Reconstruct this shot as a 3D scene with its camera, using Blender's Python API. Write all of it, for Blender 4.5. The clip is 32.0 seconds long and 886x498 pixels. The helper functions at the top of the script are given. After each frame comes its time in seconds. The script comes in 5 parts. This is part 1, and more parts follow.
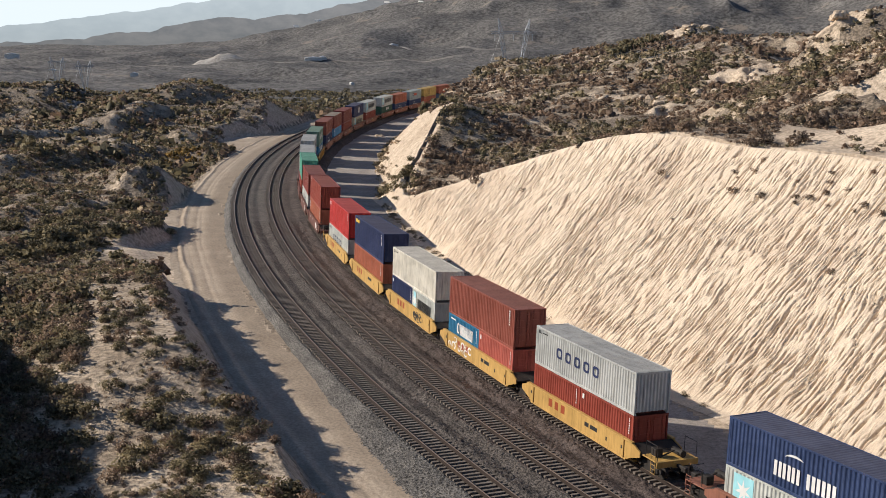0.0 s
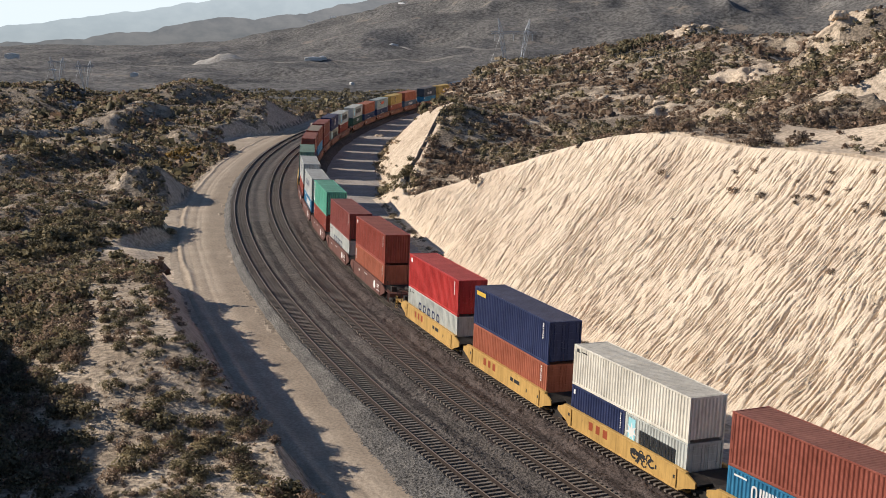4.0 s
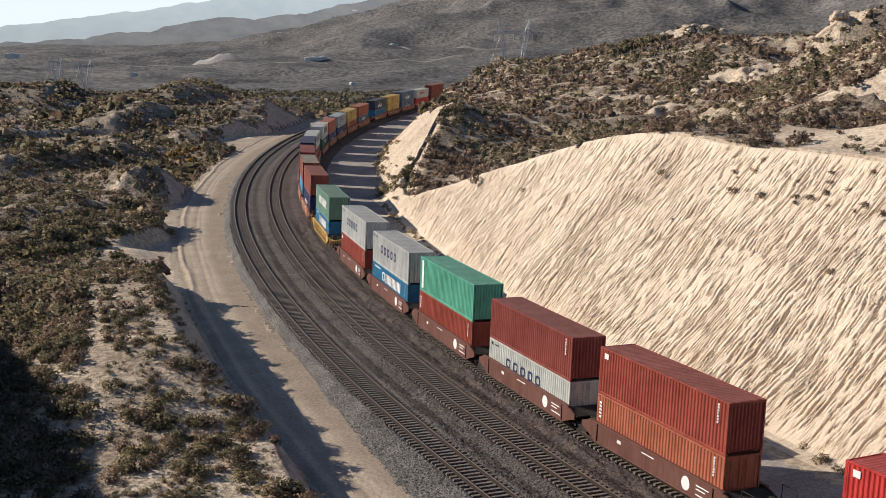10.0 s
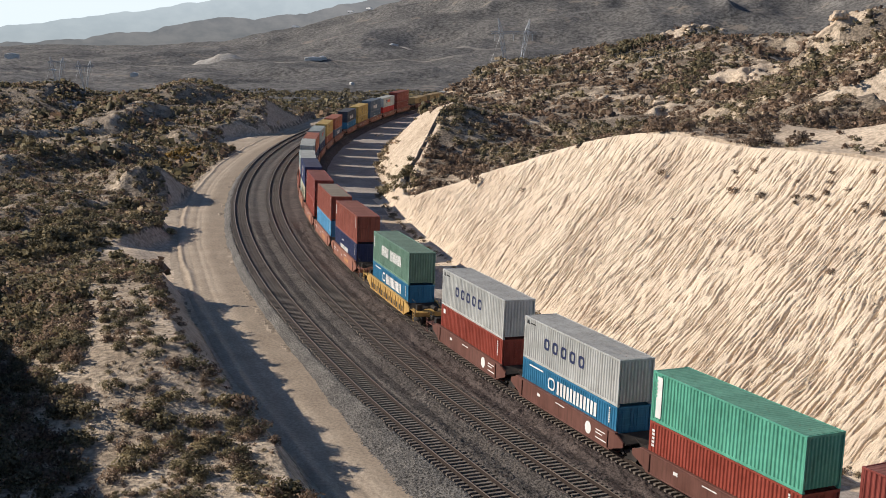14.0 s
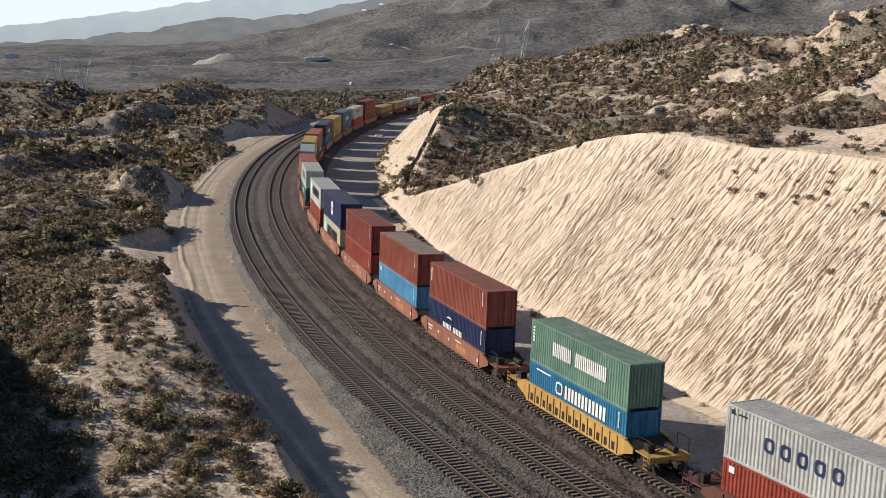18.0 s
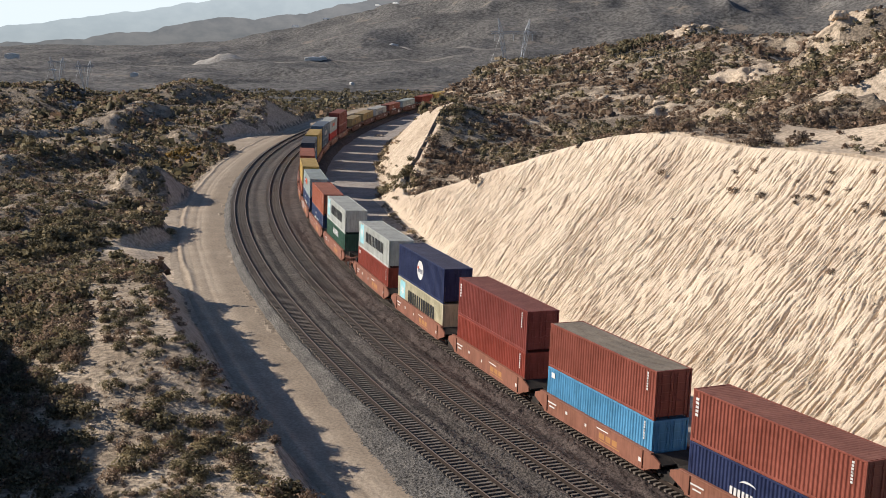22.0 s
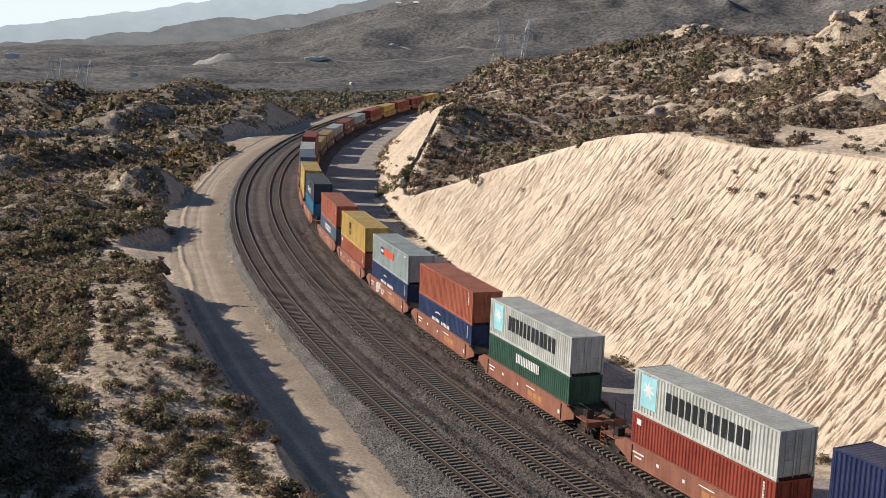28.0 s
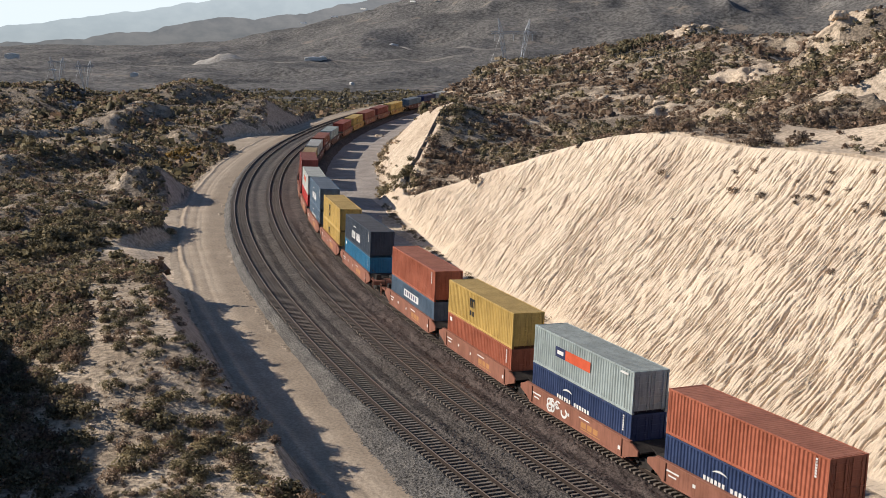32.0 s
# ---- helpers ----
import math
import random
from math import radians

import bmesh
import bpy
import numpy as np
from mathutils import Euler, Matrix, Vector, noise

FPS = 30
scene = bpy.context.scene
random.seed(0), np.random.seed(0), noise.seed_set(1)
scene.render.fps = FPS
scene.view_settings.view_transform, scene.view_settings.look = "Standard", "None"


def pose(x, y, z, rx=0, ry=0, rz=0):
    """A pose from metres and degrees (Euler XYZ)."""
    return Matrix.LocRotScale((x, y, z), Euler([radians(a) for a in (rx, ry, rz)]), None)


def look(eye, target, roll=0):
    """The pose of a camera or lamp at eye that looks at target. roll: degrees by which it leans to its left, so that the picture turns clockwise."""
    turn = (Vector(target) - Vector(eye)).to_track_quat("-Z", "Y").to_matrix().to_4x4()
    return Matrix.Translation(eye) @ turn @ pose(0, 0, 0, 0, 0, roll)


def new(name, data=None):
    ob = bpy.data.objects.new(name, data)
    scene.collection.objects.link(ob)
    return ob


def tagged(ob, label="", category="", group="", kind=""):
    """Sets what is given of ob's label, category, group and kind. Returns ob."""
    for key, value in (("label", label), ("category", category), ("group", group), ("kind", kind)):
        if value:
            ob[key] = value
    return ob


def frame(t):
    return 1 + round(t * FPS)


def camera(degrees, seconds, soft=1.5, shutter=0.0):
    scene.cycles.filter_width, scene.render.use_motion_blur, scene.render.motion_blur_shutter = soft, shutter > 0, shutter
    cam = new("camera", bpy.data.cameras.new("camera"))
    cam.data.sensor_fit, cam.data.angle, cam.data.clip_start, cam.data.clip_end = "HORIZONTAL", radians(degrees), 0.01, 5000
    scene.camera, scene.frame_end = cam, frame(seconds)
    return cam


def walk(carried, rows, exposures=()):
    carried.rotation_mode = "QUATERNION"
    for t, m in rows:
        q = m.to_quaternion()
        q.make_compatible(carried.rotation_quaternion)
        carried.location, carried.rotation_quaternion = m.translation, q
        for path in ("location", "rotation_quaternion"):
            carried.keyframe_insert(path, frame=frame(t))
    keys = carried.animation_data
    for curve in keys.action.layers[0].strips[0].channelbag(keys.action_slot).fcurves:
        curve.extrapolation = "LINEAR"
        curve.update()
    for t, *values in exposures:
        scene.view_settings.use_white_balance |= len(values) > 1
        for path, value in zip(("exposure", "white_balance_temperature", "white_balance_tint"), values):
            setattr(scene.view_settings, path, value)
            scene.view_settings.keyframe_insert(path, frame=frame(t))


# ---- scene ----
cam = camera(41.625, 32.0, soft=0.9)
EYE = (0.0, 0.0, 24.67)
VIEW = look(EYE, (0.0, 98.3677, 6.6758), 0.612)
walk(cam, [(0.0, VIEW), (32.0, VIEW)])

# world, sun, exposure
SUN_EL, SUN_AZ = radians(28.0), radians(-74.0)  # azimuth clockwise from +y
sun_dir = Vector((math.sin(SUN_AZ) * math.cos(SUN_EL), math.cos(SUN_AZ) * math.cos(SUN_EL), math.sin(SUN_EL)))
world = bpy.data.worlds.new("world")
scene.world = world
world.use_nodes = True
sky = world.node_tree.nodes.new("ShaderNodeTexSky")
sky.sky_type, sky.sun_disc = "NISHITA", False
sky.sun_elevation, sky.sun_rotation = SUN_EL, SUN_AZ
sky.dust_density, sky.air_density, sky.ozone_density, sky.altitude = 0.3, 0.8, 3.0, 900
back = world.node_tree.nodes["Background"]
world.node_tree.links.new(sky.outputs["Color"], back.inputs["Color"])
back.inputs["Strength"].default_value = 0.085
sun = new("sun", bpy.data.lights.new("sun", "SUN"))
sun.data.energy, sun.data.angle, sun.data.color = 4.8, radians(0.53), (1.0, 0.905, 0.79)
sun.matrix_world = look(sun_dir * 300, (0, 0, 0))
scene.view_settings.exposure = 0.31

# ---- materials ----
def shader(name, rough=0.8, metal=0.0):
    m = bpy.data.materials.new(name)
    m.use_nodes = True
    nt = m.node_tree
    b = nt.nodes["Principled BSDF"]
    b.inputs["Roughness"].default_value, b.inputs["Metallic"].default_value = rough, metal
    b.inputs["Specular IOR Level"].default_value = 0.25
    return m, nt, b


def place(nt, scale=(1, 1, 1), obj=False):
    co = nt.nodes.new("ShaderNodeTexCoord")
    mp = nt.nodes.new("ShaderNodeMapping")
    mp.inputs["Scale"].default_value = scale
    nt.links.new(co.outputs["Object"], mp.inputs["Vector"])
    return mp.outputs["Vector"]


def noise_tex(nt, vec, scale, detail=5.0, rough=0.6):
    n = nt.nodes.new("ShaderNodeTexNoise")
    n.inputs["Scale"].default_value, n.inputs["Detail"].default_value = scale, detail
    n.inputs["Roughness"].default_value = rough
    nt.links.new(vec, n.inputs["Vector"])
    return n.outputs["Fac"]


def ramp(nt, fac, stops):
    r = nt.nodes.new("ShaderNodeValToRGB")
    e = r.color_ramp.elements
    while len(e) < len(stops):
        e.new(0.5)
    for el, (pos, col) in zip(e, stops):
        el.position, el.color = pos, (*col, 1)
    nt.links.new(fac, r.inputs["Fac"])
    return r.outputs["Color"]


def mix(nt, fac, a, b, mode="MIX"):
    n = nt.nodes.new("ShaderNodeMix")
    n.data_type, n.blend_type = "RGBA", mode
    for sock, v in ((n.inputs[0], fac), (n.inputs[6], a), (n.inputs[7], b)):
        if isinstance(v, (int, float)):
            sock.default_value = v
        elif isinstance(v, tuple):
            sock.default_value = (*v, 1)
        else:
            nt.links.new(v, sock)
    return n.outputs[2]


def bump(nt, b, height, strength, dist):
    n = nt.nodes.new("ShaderNodeBump")
    n.inputs["Strength"].default_value, n.inputs["Distance"].default_value = strength, dist
    nt.links.new(height, n.inputs["Height"])
    nt.links.new(n.outputs["Normal"], b.inputs["Normal"])


def earth(name, dark, light, big, small, strength=0.6, dist=0.1, rough=0.95, extra=None, fine=(0.55, 1.25), crisp=0.18, streak=0.0):
    """Soil, sand or gravel: two scales of noise in the colour, fine relief."""
    m, nt, b = shader(name, rough)
    v = place(nt)
    f1, f2 = noise_tex(nt, v, big, 6), noise_tex(nt, v, small, 4, 0.7)
    c1 = ramp(nt, f1, [(0.32, dark), (0.68, light)])
    c2 = ramp(nt, f2, [(0.5 - crisp, (fine[0],) * 3), (0.5 + crisp, (fine[1],) * 3)])
    col = mix(nt, 0.85, c1, c2, "MULTIPLY")
    if extra:
        f3 = noise_tex(nt, v, extra[0], 5, 0.65)
        msk = ramp(nt, f3, [(extra[1], (0, 0, 0)), (extra[1] + 0.06, (1, 1, 1))])
        col = mix(nt, msk, col, extra[2])
    if streak:  # darker streaks down steep faces, in colour and bump
        f4 = noise_tex(nt, place(nt, (2.3, 2.3, 0.3)), 1.0, 5, 0.65)
        col = mix(nt, streak, col, ramp(nt, f4, [(0.36, (0.55, 0.53, 0.51)), (0.54, (1.06, 1.06, 1.06))]), "MULTIPLY")
        f2 = mix(nt, 0.6, f2, f4)
    nt.links.new(col, b.inputs["Base Color"])
    bump(nt, b, f2, strength, dist)
    return m


def paint(name, col, rough=0.5, wear=0.6, rust=(0.13, 0.055, 0.03)):
    """Weathered paint on steel: streaks, fading, a little rust."""
    m, nt, b = shader(name, rough)
    m.diffuse_color = (*col, 1)
    v = place(nt)
    vs = place(nt, (2.2, 2.2, 0.25))
    f1, f2 = noise_tex(nt, v, 0.55, 4), noise_tex(nt, vs, 2.4, 6, 0.7)
    dk, lt = tuple(c * 0.78 for c in col), tuple(min(1, c * 1.12 + 0.012) for c in col)
    c1 = ramp(nt, f1, [(0.3, dk), (0.7, lt)])
    c2 = ramp(nt, f2, [(0.33, (0.55, 0.52, 0.49)), (0.5, (0.96, 0.95, 0.94)), (0.66, (1.10, 1.10, 1.10))])
    c = mix(nt, wear, c1, c2, "MULTIPLY")
    f3 = noise_tex(nt, place(nt, (1.0, 1.0, 0.45)), 2.6, 8, 0.78)
    msk = ramp(nt, f3, [(0.62, (0, 0, 0)), (0.70, (0.9, 0.9, 0.9))])
    c = mix(nt, msk, c, rust)
    nt.links.new(c, b.inputs["Base Color"])
    bump(nt, b, f2, 0.12, 0.01)
    return m


def leafy(name, a, b_, c):
    m, nt, b = shader(name, 0.85)
    geo = nt.nodes.new("ShaderNodeNewGeometry")
    col = ramp(nt, geo.outputs["Random Per Island"], [(0.0, a), (0.55, b_), (1.0, c)])
    v = place(nt)
    f = noise_tex(nt, v, 0.35, 4)
    tint = ramp(nt, f, [(0.35, (0.7, 0.72, 0.7)), (0.65, (1.25, 1.15, 1.0))])
    c = mix(nt, 1.0, col, tint, "MULTIPLY")
    f2 = noise_tex(nt, v, 5.5, 4, 0.7)
    c = mix(nt, 1.0, c, ramp(nt, f2, [(0.36, (0.68, 0.68, 0.68)), (0.64, (1.32, 1.31, 1.3))]), "MULTIPLY")
    bump(nt, b, f2, 0.5, 0.08)
    nt.links.new(c, b.inputs["Base Color"])
    thin = nt.nodes.new("ShaderNodeBsdfTranslucent")
    both = nt.nodes.new("ShaderNodeMixShader")
    both.inputs[0].default_value = 0.35
    nt.links.new(c, thin.inputs["Color"])
    nt.links.new(b.outputs[0], both.inputs[1])
    nt.links.new(thin.outputs[0], both.inputs[2])
    nt.links.new(both.outputs[0], nt.nodes["Material Output"].inputs["Surface"])
    return m


sand_mat = earth("pale_sand", (0.46, 0.36, 0.26), (0.66, 0.54, 0.41), 0.12, 2.2, 0.6, 0.12, streak=0.8)
cut_mat, _nt, _b = shader("cut_sandstone", 0.95)
_co = _nt.nodes.new("ShaderNodeTexCoord")
_mp = _nt.nodes.new("ShaderNodeMapping")
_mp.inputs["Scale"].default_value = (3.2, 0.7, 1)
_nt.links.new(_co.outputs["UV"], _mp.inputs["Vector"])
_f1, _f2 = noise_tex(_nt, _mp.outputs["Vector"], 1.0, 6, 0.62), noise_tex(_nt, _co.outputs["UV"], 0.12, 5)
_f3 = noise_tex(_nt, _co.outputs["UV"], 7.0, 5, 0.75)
# _f1 gives darker streaks along the rills and feeds the bump
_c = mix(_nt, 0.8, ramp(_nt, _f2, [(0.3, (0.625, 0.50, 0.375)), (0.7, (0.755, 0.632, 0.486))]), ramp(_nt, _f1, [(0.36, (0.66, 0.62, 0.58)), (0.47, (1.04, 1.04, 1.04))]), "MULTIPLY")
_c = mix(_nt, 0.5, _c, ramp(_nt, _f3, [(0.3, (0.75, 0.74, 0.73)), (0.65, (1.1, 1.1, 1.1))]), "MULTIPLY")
_nt.links.new(_c, _b.inputs["Base Color"])
bump(_nt, _b, mix(_nt, 0.45, _f3, _f1), 1.0, 0.16)
ground_mat = earth("dry_chaparral_soil", (0.17, 0.135, 0.098), (0.35, 0.278, 0.205), 0.30, 2.4, 0.9, 0.25, extra=(0.09, 0.62, (0.50, 0.405, 0.295)), fine=(0.42, 1.38), crisp=0.10)
spur_mat = earth("spur_sand", (0.31, 0.24, 0.168), (0.61, 0.492, 0.362), 0.35, 2.6, 1.0, 0.22, fine=(0.45, 1.35), crisp=0.12)
# far land: the grey of distance haze is mixed into the soil colour
hazed_valley_mat = earth("hazed_valley_scrub", (0.088, 0.084, 0.080), (0.178, 0.167, 0.153), 0.010, 0.16, 1.0, 3.0, extra=(0.02, 0.61, (0.23, 0.195, 0.16)), fine=(0.42, 1.4), crisp=0.10)
road_mat = earth("dirt_road", (0.33, 0.264, 0.197), (0.47, 0.385, 0.292), 0.25, 3.0, 0.4, 0.05)
lane_mat = earth("grey_gravel_lane", (0.26, 0.228, 0.205), (0.41, 0.362, 0.322), 0.3, 4.0, 0.5, 0.04)
ballast_grey = earth("grey_ballast", (0.088, 0.082, 0.076), (0.150, 0.140, 0.128), 0.4, 8.0, 1.0, 0.10, fine=(0.25, 1.9), crisp=0.08)
ballast_mixed = earth("grey_brown_ballast", (0.070, 0.060, 0.053), (0.125, 0.108, 0.095), 0.4, 8.0, 1.0, 0.10, fine=(0.25, 1.9), crisp=0.08)
ballast_brown = earth("brown_ballast", (0.060, 0.046, 0.041), (0.112, 0.087, 0.076), 0.4, 7.0, 1.0, 0.10, fine=(0.25, 1.8), crisp=0.10)
sleeper_mat = earth("weathered_sleeper", (0.125, 0.103, 0.086), (0.235, 0.198, 0.165), 1.5, 7.0, 0.5, 0.02)
# rust, darkened so the colour carries the rail's shadow side too
rail_mat, _nt, _b = shader("shaded_rusty_rail", 0.7, 0.0)
_b.inputs["Base Color"].default_value = (0.036, 0.025, 0.02, 1)
railtop_mat, _nt, _b = shader("polished_railhead", 0.55, 0.2)
_b.inputs["Base Color"].default_value = (0.24, 0.185, 0.145, 1)
shrub_mats = [leafy("shrub_olive", (0.113, 0.098, 0.063), (0.188, 0.165, 0.106), (0.302, 0.268, 0.181)),
              leafy("shrub_brown", (0.149, 0.110, 0.087), (0.241, 0.178, 0.143), (0.350, 0.265, 0.206)),
              leafy("shrub_grey", (0.187, 0.154, 0.114), (0.305, 0.252, 0.185), (0.470, 0.394, 0.290))]
shrub_mats.append(leafy("shrub_golden", (0.13, 0.085, 0.03), (0.28, 0.19, 0.07), (0.42, 0.30, 0.12)))
# far scrub, leaf colours greyed and lightened to paint in distance haze
hazed_flats_mat = leafy("hazed_flats_scrub", (0.10, 0.096, 0.085), (0.15, 0.14, 0.12), (0.20, 0.185, 0.16))
# dirt road, with wheel tracks along it
rut_mat, _nt, _b = shader("rutted_dirt_road", 0.95)
_co = _nt.nodes.new("ShaderNodeTexCoord")
_f1, _f2 = noise_tex(_nt, _co.outputs["UV"], 0.35, 5), noise_tex(_nt, _co.outputs["UV"], 4.0, 5, 0.7)
_sep = _nt.nodes.new("ShaderNodeSeparateXYZ")
_nt.links.new(_co.outputs["UV"], _sep.inputs[0])
_add = _nt.nodes.new("ShaderNodeMath")
_add.operation, _add.inputs[2].default_value = "MULTIPLY_ADD", -0.04
_add.inputs[1].default_value = 0.08
_nt.links.new(_f1, _add.inputs[0])
_off = _nt.nodes.new("ShaderNodeMath")
_off.operation = "MULTIPLY_ADD"
_off.inputs[1].default_value = 0.2
_nt.links.new(_sep.outputs["Y"], _off.inputs[0])
_nt.links.new(_add.outputs[0], _off.inputs[2])
_g, _l, _d = (0.88, 0.87, 0.86), (1.08, 1.07, 1.06), (0.96, 0.95, 0.94)
_trk = ramp(_nt, _off.outputs[0], [(0.0, (0.62, 0.6, 0.58)), (0.12, _d), (0.2, _l), (0.27, _l), (0.33, _d), (0.5, _g), (0.56, _l), (0.64, _l), (0.7, _d), (0.88, (0.7, 0.68, 0.66))])
_c = mix(_nt, 0.85, ramp(_nt, _f1, [(0.3, (0.35, 0.282, 0.212)), (0.7, (0.475, 0.39, 0.297))]), _trk, "MULTIPLY")
_c = mix(_nt, 0.8, _c, ramp(_nt, _f2, [(0.34, (0.62, 0.61, 0.6)), (0.62, (1.18, 1.18, 1.18))]), "MULTIPLY")
_nt.links.new(_c, _b.inputs["Base Color"])
bump(_nt, _b, _f2, 0.6, 0.06)

# ---- the line of the railway: station s along the middle track, offset to its right ----
S0X, S0Y, S0H = 17.668, 43.142, 2.07034
KNOT = (-80, 0, 60, 120, 180, 240, 300, 360, 420, 500, 900)
BEND = (-0.00382, -0.00309, -0.00237, -0.0022, -0.00216, -0.0023, -0.00238, -0.00166, -0.00061, -0.0004, -0.0004)
DS = 1.0
_sa = np.arange(-80.0, 900.0, DS)
_ka = np.interp(_sa + DS / 2, KNOT, BEND) * DS
_th = np.concatenate([[0], np.cumsum(_ka)])
_th = _th - np.interp(80.0, np.arange(len(_th)), _th) + S0H
_cx = np.concatenate([[0], np.cumsum(np.cos((_th[:-1] + _th[1:]) / 2))])
_cy = np.concatenate([[0], np.cumsum(np.sin((_th[:-1] + _th[1:]) / 2))])
_cx, _cy = _cx - _cx[80] + S0X, _cy - _cy[80] + S0Y
_sa = np.arange(len(_cx)) * DS - 80.0
OFF1, OFF2, OFF3 = -5.078, 0.0, 5.158
BANK = 0.03


def rise(s):
    """Height of the railway: level, then a steady climb."""
    return np.interp(s, (150, 250, 350, 450, 600, 900), (0.0, 0.96, 2.91, 4.60, 6.3, 9.0))




def at_line(s, off=0.0):
    """x, y and heading at station s, at an offset to the right."""
    x, y, h = np.interp(s, _sa, _cx), np.interp(s, _sa, _cy), np.interp(s, _sa, _th)
    return x + off * np.sin(h), y - off * np.cos(h), h


def to_line(x, y):
    """Station and offset of points in the plan (arrays)."""
    x, y = np.asarray(x, float).ravel(), np.asarray(y, float).ravel()
    st, of = np.empty(len(x)), np.empty(len(x))
    cx, cy = _cx[::4], _cy[::4]
    for i in range(0, len(x), 20000):
        a, b = x[i:i + 20000], y[i:i + 20000]
        j = np.argmin((a[:, None] - cx) ** 2 + (b[:, None] - cy) ** 2, axis=1) * 4
        dx, dy, h = a - _cx[j], b - _cy[j], _th[j]
        st[i:i + 20000] = _sa[j] + dx * np.cos(h) + dy * np.sin(h)
        of[i:i + 20000] = dx * np.sin(h) - dy * np.cos(h)
    return st, of


def lattice(ix, iy, seed):
    n = (ix * 374761393 + iy * 668265263 + seed * 974634777) & 0x7FFFFFFF
    n = ((n ^ (n >> 13)) * 1274126177) & 0x7FFFFFFF
    return ((n ^ (n >> 16)) & 0xFFFF) / 32767.5 - 1.0


def vnoise(x, y, seed=0):
    ix, iy = np.floor(x).astype(np.int64), np.floor(y).astype(np.int64)
    u, v = x - ix, y - iy
    u, v = u * u * (3 - 2 * u), v * v * (3 - 2 * v)
    a, b = lattice(ix, iy, seed), lattice(ix + 1, iy, seed)
    c, d = lattice(ix, iy + 1, seed), lattice(ix + 1, iy + 1, seed)
    return (a * (1 - u) + b * u) * (1 - v) + (c * (1 - u) + d * u) * v


def fbm(x, y, size, octaves=4, seed=0):
    t, amp = 0.0, 1.0
    for k in range(octaves):
        t = t + amp * vnoise(x / size + 17.3 * k, y / size - 9.1 * k, seed + k)
        size, amp = size * 0.5, amp * 0.5
    return t


def ridge(x, y, x0, y0, h0, x1, y1, h1, w):
    """Height of a rounded ridge between two points."""
    dx, dy = x1 - x0, y1 - y0
    t = np.clip(((x - x0) * dx + (y - y0) * dy) / (dx * dx + dy * dy), 0, 1)
    d2 = (x - x0 - t * dx) ** 2 + (y - y0 - t * dy) ** 2
    return (h0 + t * (h1 - h0)) * np.exp(-d2 / (w * w)) - 5.0 * np.clip(np.sqrt(d2) / w - 1.7, 0, 20)


def soft_max(*hs, k=1.2):
    m = np.maximum.reduce(hs)
    return m + k * np.log(sum(np.exp((h - m) / k) for h in hs))


def ramp_up(v, a, b):
    t = np.clip((v - a) / (b - a), 0, 1)
    return t * t * (3 - 2 * t)


FRONT = (0, 2, 5, 24, 57, 98, 142, 205, 250, 300)
BENCH = 66.0
FOOT_R, FOOT_L, STEEP_R, STEEP_L = 17.0, -13.6, 1.0, 1.25


RIM_S = (30, 43, 55, 63, 68, 73, 78, 82, 88, 96, 106, 117, 128, 140)  # brow of the first cutting
RIM_Z = (15.8, 15.6, 15.2, 15.3, 15.4, 15.1, 14.4, 13.6, 12.3, 10.3, 7.8, 4.9, 2.0, 0.4)
SKY_X = (-125, -114, -99, -92, -87, -81, -76, -70, -65, -57, -49, -41)  # brow of the hills on the left
SKY_Y = (300, 300, 300, 305, 310, 315, 318, 320, 322, 325, 330, 335)
SKY_Z = (10.4, 10.7, 11.4, 7.8, 7.5, 8.3, 9.8, 11.7, 10.5, 8.2, 5.7, 3.0)
SPINES = (((-58, 138), (-50, 150), (-50.5, 165), (-47, 176)), ((-78, 185), (-70, 200), (-64, 225), (-60, 255), (-51, 285), (-46, 292)), ((-96, 236), (-84, 245), (-78, 262), (-73, 285)))
GULLIES = (((-75, 165), (-62, 186), (-54, 205), (-51, 232)), ((-110, 225), (-88, 232), (-72, 246), (-66, 275), (-60, 300)), ((-118, 262), (-98, 268), (-86, 282), (-79, 300)))


def off_line(x, y, pts):
    """Distance from a broken line in the plan."""
    best = None
    for (x0, y0), (x1, y1) in zip(pts[:-1], pts[1:]):
        dx, dy = x1 - x0, y1 - y0
        t = np.clip(((x - x0) * dx + (y - y0) * dy) / (dx * dx + dy * dy), 0, 1)
        d2 = (x - x0 - t * dx) ** 2 + (y - y0 - t * dy) ** 2
        best = d2 if best is None else np.minimum(best, d2)
    return np.sqrt(best)


def spine(x, y, w):
    """How near a bare spur stands: 1 on its back."""
    x = x + 2.0 * vnoise(x / 9, y / 9, 61)
    return np.maximum.reduce([np.exp(-(off_line(x, y, p) / w) ** 2) for p in SPINES])


def gully(x, y, w):
    x = x + 3.0 * vnoise(x / 11, y / 11, 62)
    return np.maximum.reduce([np.exp(-(off_line(x, y, p) / w) ** 2) for p in GULLIES])


CRAGS = ((60, 243, 8, 9), (69, 248, 8, 6), (76, 238, 6, 5), (41, 213, 6, 4), (50, 216, 5, 4), (64, 331, 7, 5), (76, 226, 6, 6), (34, 240, 4, 3), (-2, 214, 3, 4))


def crag(x, y):
    """Bare broken rock on the brushy hill: 1 in its middle."""
    x, y = x + 2.0 * vnoise(x / 4, y / 4, 69), y + 2.0 * vnoise(x / 4, y / 4, 70)
    return np.maximum.reduce([np.exp(-((x - a) / ra) ** 2 - ((y - b) / rb) ** 2) for a, b, ra, rb in CRAGS])


